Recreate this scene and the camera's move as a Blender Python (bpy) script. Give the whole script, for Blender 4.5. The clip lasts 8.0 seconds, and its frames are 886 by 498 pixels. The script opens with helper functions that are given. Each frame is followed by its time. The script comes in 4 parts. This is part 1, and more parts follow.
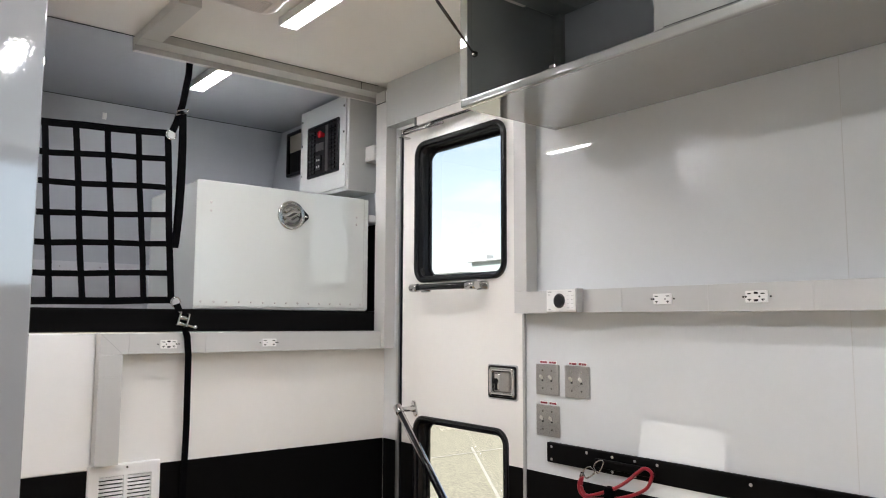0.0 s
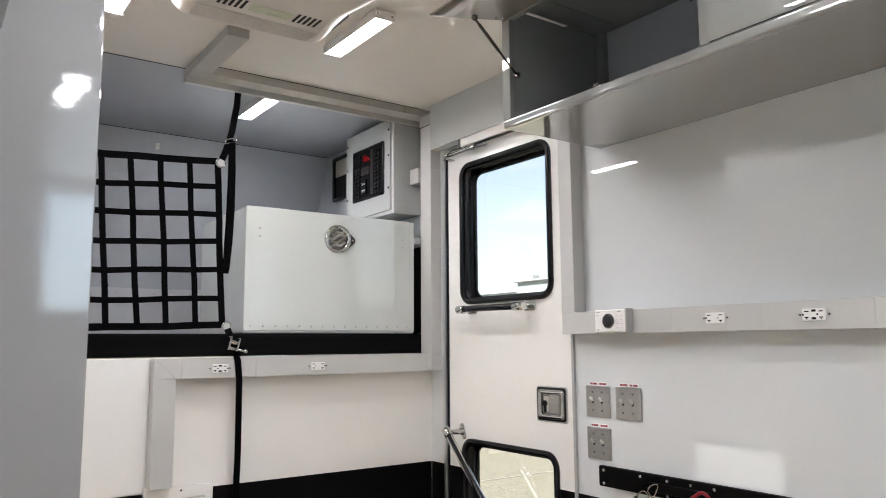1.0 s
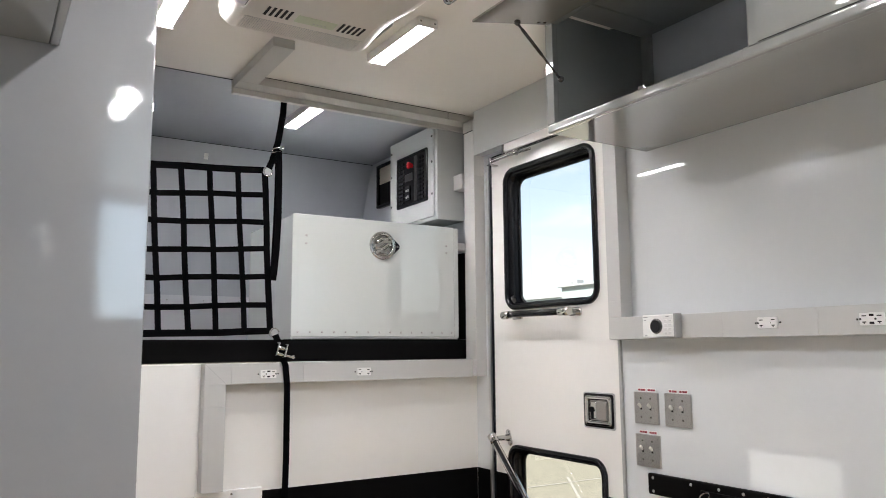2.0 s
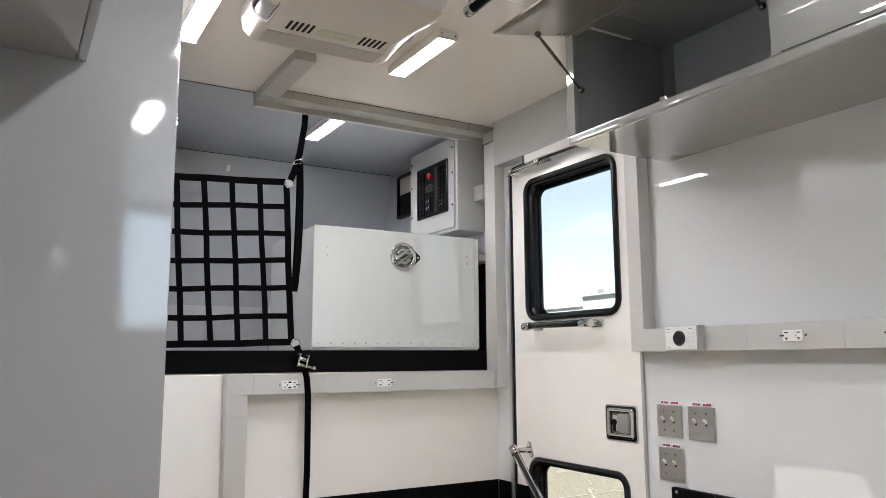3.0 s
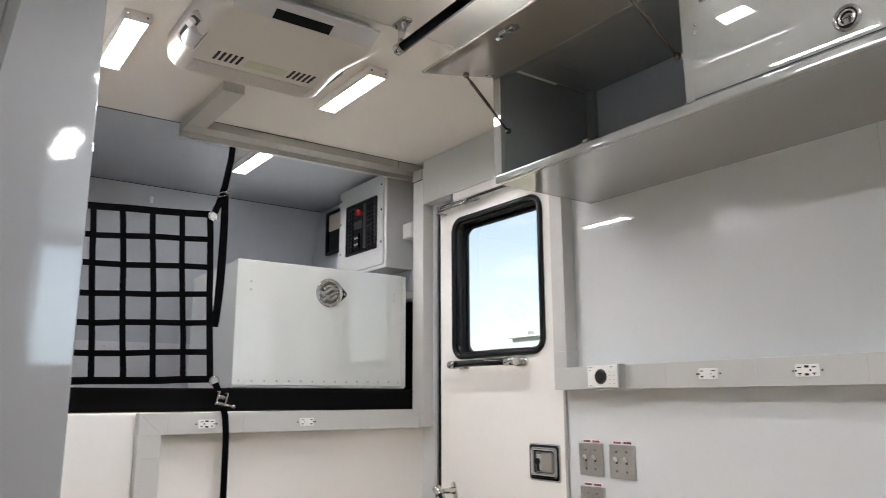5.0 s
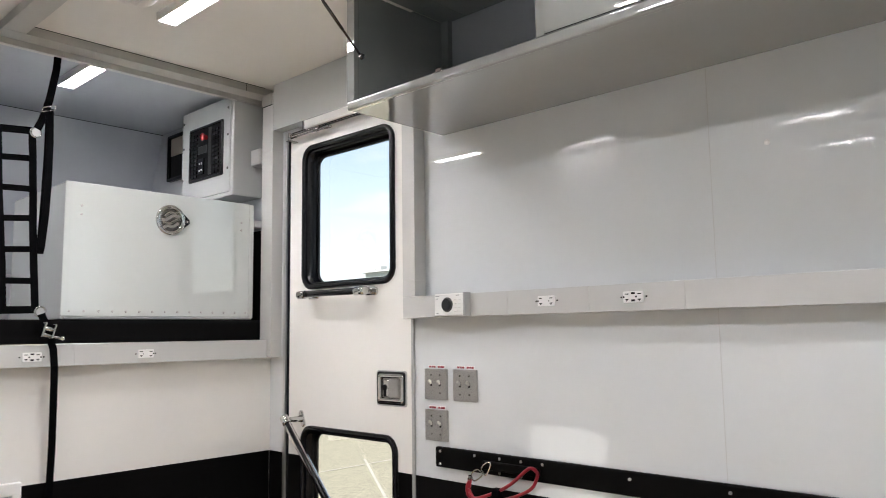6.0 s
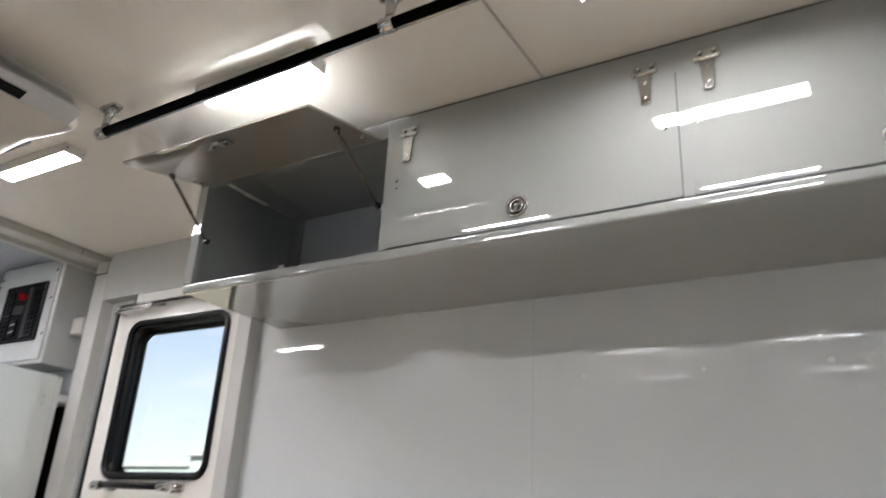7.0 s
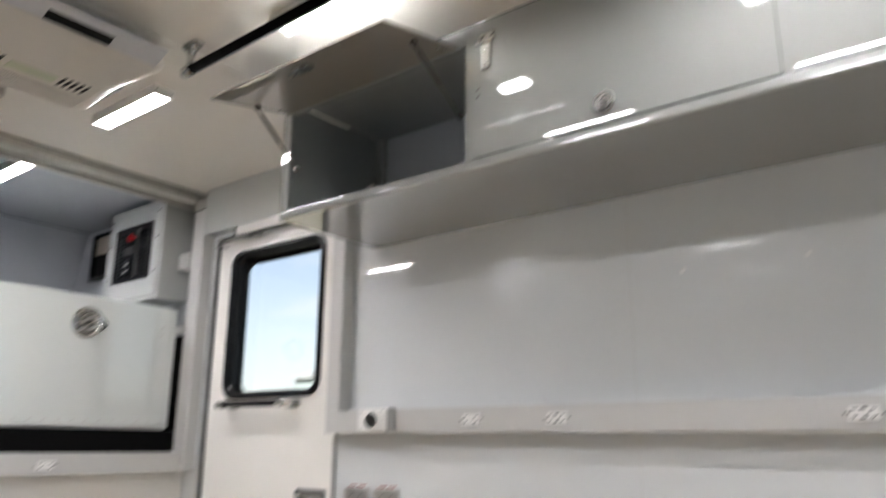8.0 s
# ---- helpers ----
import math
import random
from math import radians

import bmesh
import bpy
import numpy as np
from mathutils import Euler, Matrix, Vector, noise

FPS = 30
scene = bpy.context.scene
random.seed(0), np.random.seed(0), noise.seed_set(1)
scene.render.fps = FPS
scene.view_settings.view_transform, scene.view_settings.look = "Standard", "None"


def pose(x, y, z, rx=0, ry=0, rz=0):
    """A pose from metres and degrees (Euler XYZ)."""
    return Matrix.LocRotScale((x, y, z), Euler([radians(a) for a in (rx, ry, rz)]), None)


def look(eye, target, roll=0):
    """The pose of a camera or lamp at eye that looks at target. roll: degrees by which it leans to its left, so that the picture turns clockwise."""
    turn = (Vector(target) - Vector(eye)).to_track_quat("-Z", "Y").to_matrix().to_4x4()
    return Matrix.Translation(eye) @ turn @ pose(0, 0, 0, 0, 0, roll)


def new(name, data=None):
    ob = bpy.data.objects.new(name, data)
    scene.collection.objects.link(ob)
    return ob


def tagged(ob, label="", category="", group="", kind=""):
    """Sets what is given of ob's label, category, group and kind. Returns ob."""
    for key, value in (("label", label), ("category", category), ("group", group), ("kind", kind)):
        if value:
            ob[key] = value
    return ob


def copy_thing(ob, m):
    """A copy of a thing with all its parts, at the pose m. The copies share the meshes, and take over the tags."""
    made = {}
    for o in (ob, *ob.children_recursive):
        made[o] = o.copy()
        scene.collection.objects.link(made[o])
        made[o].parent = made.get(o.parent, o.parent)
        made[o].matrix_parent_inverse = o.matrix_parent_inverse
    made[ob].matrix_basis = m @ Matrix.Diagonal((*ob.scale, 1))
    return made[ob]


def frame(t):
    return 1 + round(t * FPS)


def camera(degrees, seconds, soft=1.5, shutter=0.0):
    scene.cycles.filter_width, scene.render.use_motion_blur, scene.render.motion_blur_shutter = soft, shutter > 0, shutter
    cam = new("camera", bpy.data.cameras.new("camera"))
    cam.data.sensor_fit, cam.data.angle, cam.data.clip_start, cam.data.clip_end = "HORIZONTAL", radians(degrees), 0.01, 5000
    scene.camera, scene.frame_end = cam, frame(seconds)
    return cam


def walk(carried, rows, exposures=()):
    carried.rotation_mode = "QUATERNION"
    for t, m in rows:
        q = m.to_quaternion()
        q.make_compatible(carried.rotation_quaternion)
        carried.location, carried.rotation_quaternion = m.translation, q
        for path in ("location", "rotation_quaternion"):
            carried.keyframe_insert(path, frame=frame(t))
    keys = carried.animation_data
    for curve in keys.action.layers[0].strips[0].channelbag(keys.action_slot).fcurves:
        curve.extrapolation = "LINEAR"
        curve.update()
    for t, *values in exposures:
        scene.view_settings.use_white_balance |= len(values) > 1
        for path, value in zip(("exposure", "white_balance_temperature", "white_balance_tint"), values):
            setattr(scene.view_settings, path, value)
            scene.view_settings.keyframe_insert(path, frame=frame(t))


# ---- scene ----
cam = camera(61.6, 8.0, soft=0.85, shutter=0.5)
PATH = [
    (0, (0.077, 0.282, 1.293), (1.323, 1.835, 1.487), 0.2),
    (0.5, (0.079, 0.283, 1.298), (1.274, 1.87, 1.525), -0.1),
    (1, (0.077, 0.285, 1.296), (1.222, 1.906, 1.546), -0.4),
    (1.5, (0.074, 0.286, 1.296), (1.167, 1.941, 1.55), -0.5),
    (3, (0.07, 0.287, 1.303), (1.07, 1.995, 1.594), -0.3),
    (3.5, (0.073, 0.288, 1.309), (1.099, 1.975, 1.629), -0.2),
    (4, (0.076, 0.289, 1.307), (1.143, 1.942, 1.666), -0.3),
    (5.3, (0.095, 0.281, 1.287), (1.295, 1.831, 1.678), -0.3),
    (5.5, (0.098, 0.28, 1.284), (1.376, 1.779, 1.632), -0.6),
    (5.7, (0.101, 0.281, 1.280), (1.467, 1.709, 1.562), -0.7),
    (6, (0.105, 0.283, 1.273), (1.557, 1.64, 1.495), -0.8),
    (6.2, (0.105, 0.276, 1.280), (1.576, 1.600, 1.538), -0.1),
    (6.5, (0.105, 0.265, 1.29), (1.624, 1.492, 1.724), 1.5),
    (6.7, (0.117, 0.255, 1.300), (1.663, 1.368, 1.880), 2.0),
    (7, (0.136, 0.239, 1.314), (1.718, 1.223, 2.041), 3.3),
    (7.2, (0.132, 0.240, 1.314), (1.725, 1.174, 2.083), 2.7),
    (7.5, (0.127, 0.241, 1.315), (1.721, 1.182, 2.075), 2.2),
    (7.8, (0.119, 0.252, 1.301), (1.682, 1.305, 1.948), 0.8),
    (8, (0.114, 0.259, 1.292), (1.638, 1.451, 1.798), 0.4),
]
walk(cam, [(t, look(eye, aim, roll)) for t, eye, aim, roll in PATH], [(0.0, 2.12), (5.3, 2.02), (6.1, 2.15), (7.0, 1.90), (8.0, 1.93)])

# ---- world, sun, exposure ----
world = bpy.data.worlds.new("world")
scene.world = world
world.use_nodes = True
wn, wl = world.node_tree.nodes, world.node_tree.links
SUN_ELEV, SUN_ROT = radians(46), radians(250)
sky = wn.new("ShaderNodeTexSky")
sky.sky_type = "NISHITA"
sky.sun_disc = False
sky.sun_elevation = SUN_ELEV
sky.sun_rotation = SUN_ROT
sky.dust_density = 1.0
sky_coord = wn.new("ShaderNodeTexCoord")
sky_map = wn.new("ShaderNodeMapping")
sky_map.inputs["Scale"].default_value = (1.5, 1.5, 5.0)
cloud = wn.new("ShaderNodeTexNoise")
cloud.inputs["Scale"].default_value = 2.2
cloud.inputs["Detail"].default_value = 6.0
cloud_ramp = wn.new("ShaderNodeValToRGB")
cloud_ramp.color_ramp.elements[0].position = 0.50
cloud_ramp.color_ramp.elements[0].color = (0.0, 0.0, 0.0, 1)
cloud_ramp.color_ramp.elements[1].position = 0.72
cloud_mix = wn.new("ShaderNodeMixRGB")
cloud_mix.inputs[2].default_value = (6.0, 6.0, 5.9, 1)
wl.new(sky_coord.outputs["Generated"], sky_map.inputs["Vector"])
wl.new(sky_map.outputs["Vector"], cloud.inputs["Vector"])
wl.new(cloud.outputs["Fac"], cloud_ramp.inputs["Fac"])
sky_axes = wn.new("ShaderNodeSeparateXYZ")
haze = wn.new("ShaderNodeMapRange")
haze.inputs["From Min"].default_value, haze.inputs["From Max"].default_value = 0.03, 0.34
haze.inputs["To Min"].default_value, haze.inputs["To Max"].default_value = 0.70, 0.12
veil = wn.new("ShaderNodeMath")
veil.operation = "MAXIMUM"
wl.new(sky_coord.outputs["Generated"], sky_axes.inputs[0])
wl.new(sky_axes.outputs["Z"], haze.inputs["Value"])
wl.new(haze.outputs[0], veil.inputs[0])
wl.new(cloud_ramp.outputs["Color"], veil.inputs[1])
wl.new(veil.outputs[0], cloud_mix.inputs[0])
wl.new(sky.outputs["Color"], cloud_mix.inputs[1])
wl.new(cloud_mix.outputs["Color"], wn["Background"].inputs["Color"])
wn["Background"].inputs["Strength"].default_value = 0.056

sun_data = bpy.data.lights.new("sun", "SUN")
sun_data.energy, sun_data.angle, sun_data.color = 4.8, radians(0.5), (1.0, 0.95, 0.87)
sun = new("sun", sun_data)
sun.matrix_world = look((-28, -10.2, 31), (0, 0, 0))
# daylight through the rear window
rear_light = bpy.data.lights.new("rear_window_light", "AREA")
rear_light.shape, rear_light.size, rear_light.size_y = "RECTANGLE", 0.50, 0.76
rear_light.energy, rear_light.color = 0.75, (0.60, 0.82, 1.0)
rear = new("rear_window_light", rear_light)
rear.matrix_world = look((0.97, -1.628, 1.91), (0.97, 1.0, 1.91))
LAMP_STRENGTH = 26.5
LAMP_COLOR = (0.985, 0.963, 1.005)


# ---- materials ----
def surface(name, color, rough=0.4, metal=0.0, vary=0.04, vary_scale=3.0, bump=0.0, bump_scale=200.0,
            wave=0.0, wave_scale=4.0, coat=0.0, rough_vary=0.04, stretch=(1, 1, 1), specular=0.5, coat_ior=1.5):
    """A painted, plastic or metal surface: colour that drifts at two scales, uneven gloss and fine relief."""
    m = bpy.data.materials.new(name)
    m.use_nodes = True
    n, l = m.node_tree.nodes, m.node_tree.links
    p = n["Principled BSDF"]
    p.inputs["Metallic"].default_value = metal
    p.inputs["Coat Weight"].default_value = coat
    p.inputs["Coat Roughness"].default_value = 0.01
    p.inputs["Coat IOR"].default_value = coat_ior
    p.inputs["Specular IOR Level"].default_value = specular
    co = n.new("ShaderNodeTexCoord")
    mp = n.new("ShaderNodeMapping")
    mp.inputs["Scale"].default_value = stretch
    l.new(co.outputs["Object"], mp.inputs["Vector"])
    big = n.new("ShaderNodeTexNoise")
    big.inputs["Scale"].default_value = vary_scale
    big.inputs["Detail"].default_value = 5
    fine = n.new("ShaderNodeTexNoise")
    fine.inputs["Scale"].default_value = vary_scale * 14
    fine.inputs["Detail"].default_value = 4
    for t in (big, fine):
        l.new(mp.outputs["Vector"], t.inputs["Vector"])
    both = n.new("ShaderNodeMath")
    both.operation = "MULTIPLY_ADD"
    both.inputs[1].default_value = 0.35
    l.new(fine.outputs["Fac"], both.inputs[0])
    l.new(big.outputs["Fac"], both.inputs[2])
    ramp = n.new("ShaderNodeMapRange")
    ramp.inputs["From Min"].default_value = 0.35
    ramp.inputs["From Max"].default_value = 1.0
    l.new(both.outputs[0], ramp.inputs["Value"])
    mix = n.new("ShaderNodeMixRGB")
    mix.inputs[1].default_value = (*[c * (1 - vary) for c in color], 1)
    mix.inputs[2].default_value = (*[min(1, c * (1 + vary)) for c in color], 1)
    l.new(ramp.outputs[0], mix.inputs[0])
    l.new(mix.outputs[0], p.inputs["Base Color"])
    rr = n.new("ShaderNodeMapRange")
    rr.inputs["To Min"].default_value = max(0.02, rough - rough_vary)
    rr.inputs["To Max"].default_value = rough + rough_vary
    l.new(fine.outputs["Fac"], rr.inputs["Value"])
    l.new(rr.outputs[0], p.inputs["Roughness"])
    last = None
    for strength, scale, distance in ((wave, wave_scale, 0.02), (bump, bump_scale, 0.002)):
        if strength:
            t = n.new("ShaderNodeTexNoise")
            t.inputs["Scale"].default_value = scale
            t.inputs["Detail"].default_value = 2
            l.new(mp.outputs["Vector"], t.inputs["Vector"])
            b = n.new("ShaderNodeBump")
            b.inputs["Strength"].default_value = strength
            b.inputs["Distance"].default_value = distance
            l.new(t.outputs["Fac"], b.inputs["Height"])
            if last:
                l.new(last.outputs["Normal"], b.inputs["Normal"])
            last = b
    if last:
        l.new(last.outputs["Normal"], p.inputs["Normal"])
        l.new(last.outputs["Normal"], p.inputs["Coat Normal"])
    return m


def glowing(name, color, strength):
    m = bpy.data.materials.new(name)
    m.use_nodes = True
    p = m.node_tree.nodes["Principled BSDF"]
    p.inputs["Base Color"].default_value = (0.9, 0.9, 0.88, 1)
    p.inputs["Emission Color"].default_value = (*color, 1)
    p.inputs["Emission Strength"].default_value = strength
    return m


def glass(name, tint=(0.96, 0.98, 0.98)):
    m = bpy.data.materials.new(name)
    m.use_nodes = True
    p = m.node_tree.nodes["Principled BSDF"]
    p.inputs["Base Color"].default_value = (*tint, 1)
    p.inputs["Transmission Weight"].default_value = 1.0
    p.inputs["Roughness"].default_value = 0.0
    p.inputs["IOR"].default_value = 1.45
    return m


M_WALL = surface("white_wall_panel", (0.725, 0.742, 0.748), 0.028, rough_vary=0.008, specular=0.8, wave=0.0008, wave_scale=1.6, bump=0.003, bump_scale=90, vary=0.025)
M_CEIL = surface("white_ceiling_panel", (0.85, 0.815, 0.755), 0.02, rough_vary=0.01, specular=1.0, vary=0.02)
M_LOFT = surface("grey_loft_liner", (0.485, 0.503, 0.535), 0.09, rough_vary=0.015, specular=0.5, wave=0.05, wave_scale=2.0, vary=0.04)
M_KICK = surface("pale_kick_panel", (0.64, 0.64, 0.66), 0.14, rough_vary=0.03, vary=0.03)
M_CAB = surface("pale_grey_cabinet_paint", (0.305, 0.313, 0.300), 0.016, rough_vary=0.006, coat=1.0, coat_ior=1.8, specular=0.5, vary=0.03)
M_FLAP = surface("warm_grey_door_back", (0.36, 0.335, 0.29), 0.016, rough_vary=0.006, coat=1.0, coat_ior=1.8, specular=0.5, vary=0.03)
M_CABIN = surface("grey_cabinet_lining", (0.30, 0.312, 0.298), 0.16, rough_vary=0.04, specular=0.7, wave=0.03, wave_scale=4, bump=0.05, bump_scale=120, vary=0.05)
M_PART = surface("grey_glossy_paint", (0.36, 0.366, 0.376), 0.03, rough_vary=0.01, coat=1.0, specular=0.8, wave=0.03, wave_scale=5, bump=0.05, bump_scale=140, vary=0.03)
M_DOOR = surface("cream_door_paint", (0.87, 0.85, 0.81), 0.10, rough_vary=0.02, specular=0.4, wave=0.03, wave_scale=3, bump=0.04, bump_scale=200, vary=0.02)
M_CHEST = surface("pale_chest_paint", (0.61, 0.632, 0.605), 0.03, rough_vary=0.01, coat=1.0, specular=0.9, wave=0.02, wave_scale=3, bump=0.012, bump_scale=240, vary=0.02)
M_RACE = surface("grey_raceway_plastic", (0.555, 0.548, 0.53), 0.38, bump=0.06, bump_scale=400, vary=0.02)
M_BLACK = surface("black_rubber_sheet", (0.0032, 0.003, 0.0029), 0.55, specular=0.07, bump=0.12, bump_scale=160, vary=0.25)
M_GASKET = surface("black_rubber_gasket", (0.004, 0.0042, 0.0055), 0.22, specular=0.32, vary=0.06, rough_vary=0.03)
M_WEB = surface("black_webbing", (0.0022, 0.0022, 0.0026), 0.85, specular=0.05, bump=0.25, bump_scale=900, vary=0.25)
M_CHROME = surface("polished_chrome", (0.60, 0.59, 0.57), 0.07, metal=1.0, vary=0.05, rough_vary=0.03)
M_STEEL = surface("brushed_stainless", (0.25, 0.243, 0.232), 0.20, metal=1.0, vary=0.10, vary_scale=20, stretch=(1, 1, 8), rough_vary=0.08)
M_HINGE = surface("bright_hinge_steel", (0.46, 0.45, 0.43), 0.14, metal=1.0, vary=0.06, vary_scale=25, rough_vary=0.05)
M_ALU = surface("anodised_aluminium", (0.60, 0.60, 0.59), 0.32, metal=1.0, vary=0.04)
M_ROD = surface("dark_strut_rod", (0.13, 0.12, 0.11), 0.22, metal=1.0)
M_RAIL = surface("black_rail_sleeve", (0.0025, 0.0022, 0.002), 0.8, specular=0.01, vary=0.1, rough_vary=0.02)
M_TRIM = surface("grey_trim_strip", (0.40, 0.40, 0.39), 0.35, vary=0.04)
M_WHITE = surface("white_plastic", (0.85, 0.84, 0.82), 0.30, bump=0.03, bump_scale=300, vary=0.02)
M_IVORY = surface("ivory_plastic", (0.74, 0.72, 0.66), 0.3, vary=0.03)
# darker than M_RACE: shade under the ceiling is put into this grey
M_HEAD = surface("shaded_header_grey", (0.45, 0.437, 0.405), 0.30, bump=0.05, bump_scale=400, vary=0.03)
M_ACW = surface("warm_white_moulded_plastic", (0.64, 0.605, 0.555), 0.42, specular=0.3, bump=0.08, bump_scale=420, vary=0.02)
M_ACG = surface("grey_moulded_plastic", (0.52, 0.52, 0.53), 0.40, bump=0.08, bump_scale=420, vary=0.03)
M_ACL = surface("pale_green_label", (0.50, 0.54, 0.39), 0.40, vary=0.03)
M_DARK = surface("dark_slot", (0.005, 0.005, 0.0055), 0.55, specular=0.15, vary=0.3)
M_RED = surface("red_plastic", (0.31, 0.010, 0.014), 0.25, vary=0.08)
M_REDTAG = surface("red_label", (0.26, 0.016, 0.03), 0.40, vary=0.1)
M_ROPE = surface("red_cord", (0.30, 0.008, 0.02), 0.40, bump=0.2, bump_scale=500, vary=0.12)
M_BEIGE = surface("beige_card", (0.52, 0.46, 0.38), 0.50, vary=0.05)
M_FLOOR = surface("tan_vinyl_floor", (0.53, 0.405, 0.26), 0.35, bump=0.2, bump_scale=120, vary=0.2)
M_GLASS = glass("window_glass", (0.88, 0.91, 0.93))
M_LED = glowing("lamp_diffuser", LAMP_COLOR, LAMP_STRENGTH)
M_LAMPB = surface("lamp_housing", (0.72, 0.70, 0.67), 0.35, vary=0.02)
M_GROUND = surface("speckled_tan_paving", (0.150, 0.137, 0.100), 0.9, vary=0.85, vary_scale=50, bump=0.3, bump_scale=60)
M_APRON = surface("added_apron_pale", (0.60, 0.59, 0.56), 0.9, vary=0.10, vary_scale=1.0, bump=0.2, bump_scale=60)
M_BOX = surface("light_grey_enamel", (0.53, 0.54, 0.525), 0.12, specular=0.5, wave=0.03, bump=0.03, bump_scale=240, vary=0.02)
M_EBOX = surface("grey_breaker_enamel", (0.43, 0.44, 0.43), 0.14, specular=0.5, wave=0.03, bump=0.03, bump_scale=240, vary=0.02)
M_PLATE = surface("brushed_switch_plate", (0.50, 0.485, 0.465), 0.28, metal=1.0, vary=0.03, vary_scale=30, stretch=(1, 1, 6), rough_vary=0.03)
M_DIAL = surface("dark_grey_dial", (0.05, 0.05, 0.05), 0.30, metal=0.5, vary=0.1)
M_LINE = surface("worn_white_road_paint", (0.215, 0.205, 0.172), 0.7, vary=0.25, vary_scale=9)
M_BUILD = surface("pale_green_facade", (0.24, 0.28, 0.275), 0.7, vary=0.06, vary_scale=0.4)
M_ROOFU = surface("roof_unit_metal", (0.26, 0.27, 0.27), 0.5, vary=0.06)


# ---- mesh helpers ----
ORIGIN = {}


def bm_box(a, b, bevel=0.0, segments=2):
    bm = bmesh.new()
    bmesh.ops.create_cube(bm, size=1)
    for v in bm.verts:
        v.co = Vector([(a[i] + b[i]) / 2 + v.co[i] * (b[i] - a[i]) for i in range(3)])
    if bevel:
        bmesh.ops.bevel(bm, geom=bm.edges[:], offset=bevel, segments=segments, affect="EDGES", profile=0.5)
    return bm


def bm_join(parts):
    out = bmesh.new()
    me = bpy.data.meshes.new("join")
    for b in parts:
        b.to_mesh(me)
        out.from_mesh(me)
        b.free()
    bpy.data.meshes.remove(me)
    return out


def bm_rod(p, q, r, sides=20, r2=None):
    """A rod from p to q with slightly rounded rims."""
    p, q = Vector(p), Vector(q)
    bm = bmesh.new()
    r2 = r if r2 is None else r2
    e = min(r, r2) * 0.12
    d = (q - p).length
    m = Matrix.Translation(p) @ (q - p).to_track_quat("Z", "Y").to_matrix().to_4x4()
    rings = []
    for z, k in ((0, r - e), (e, r), (d - e, r2), (d, r2 - e)):
        rings.append([bm.verts.new(m @ Vector((k * math.cos(2 * math.pi * i / sides), k * math.sin(2 * math.pi * i / sides), z))) for i in range(sides)])
    for a, b in zip(rings, rings[1:]):
        for i in range(sides):
            f = bm.faces.new((a[i], a[(i + 1) % sides], b[(i + 1) % sides], b[i]))
            f.smooth = True
    bm.faces.new(list(reversed(rings[0])))
    bm.faces.new(rings[-1])
    return bm


def bm_ball(c, r, squash=1.0, axis="z"):
    bm = bmesh.new()
    bmesh.ops.create_uvsphere(bm, u_segments=14, v_segments=8, radius=r)
    k = "xyz".index(axis)
    for v in bm.verts:
        v.co[k] *= squash
        v.co += Vector(c)
    for f in bm.faces:
        f.smooth = True
    return bm


def round_loop(u0, u1, v0, v1, r, steps=8):
    """Corner points of a rectangle with rounded corners, anticlockwise."""
    pts = []
    for cu, cv, a0 in ((u1 - r, v1 - r, 0), (u0 + r, v1 - r, 90), (u0 + r, v0 + r, 180), (u1 - r, v0 + r, 270)):
        for k in range(steps + 1):
            a = radians(a0 + 90 * k / steps)
            pts.append((cu + r * math.cos(a), cv + r * math.sin(a)))
    return pts


def to3(axis, u, v, w):
    """A point from the two coordinates in a plane and the one across it."""
    return {"x": (w, u, v), "y": (u, w, v), "z": (u, v, w)}[axis]


def bm_layers(axis, layers, close=True, ring=False):
    """Skin over loops of equal count: layers are (loop, height)."""
    bm = bmesh.new()
    rows = [[bm.verts.new(to3(axis, u, v, w)) for u, v in loop] for loop, w in layers]
    pairs = list(zip(rows, rows[1:]))
    if ring:
        pairs.append((rows[-1], rows[0]))
    n = len(rows[0])
    for a, b in pairs:
        for i in range(n):
            bm.faces.new((a[i], a[(i + 1) % n], b[(i + 1) % n], b[i]))
    if close and not ring:
        bm.faces.new(list(reversed(rows[0])))
        bm.faces.new(rows[-1])
    bmesh.ops.recalc_face_normals(bm, faces=bm.faces[:])
    return bm


def bm_plate(axis, u0, u1, v0, v1, w0, w1, r, bevel=0.002, steps=6):
    """A plate with rounded corners and a softened front rim at w1."""
    s = 1 if w1 > w0 else -1
    big = round_loop(u0, u1, v0, v1, r, steps)
    small = round_loop(u0 + bevel, u1 - bevel, v0 + bevel, v1 - bevel, max(r - bevel, 0.0005), steps)
    return bm_layers(axis, [(big, w0), (big, w1 - s * bevel), (small, w1)])


def bm_frame(axis, u0, u1, v0, v1, width, w0, w1, r, soft=0.004):
    """A ring-shaped frame with rounded corners, from w0 to w1."""
    s = 1 if w1 > w0 else -1
    def lp(k):
        return round_loop(u0 + k, u1 - k, v0 + k, v1 - k, max(r - k, 0.006), 8)
    bm = bm_layers(axis, [(lp(0), w0), (lp(0), w1 - s * soft), (lp(soft), w1), (lp(width - soft), w1), (lp(width), w1 - s * soft), (lp(width), w0)], ring=True)
    for f in bm.faces:
        f.smooth = True
    return bm


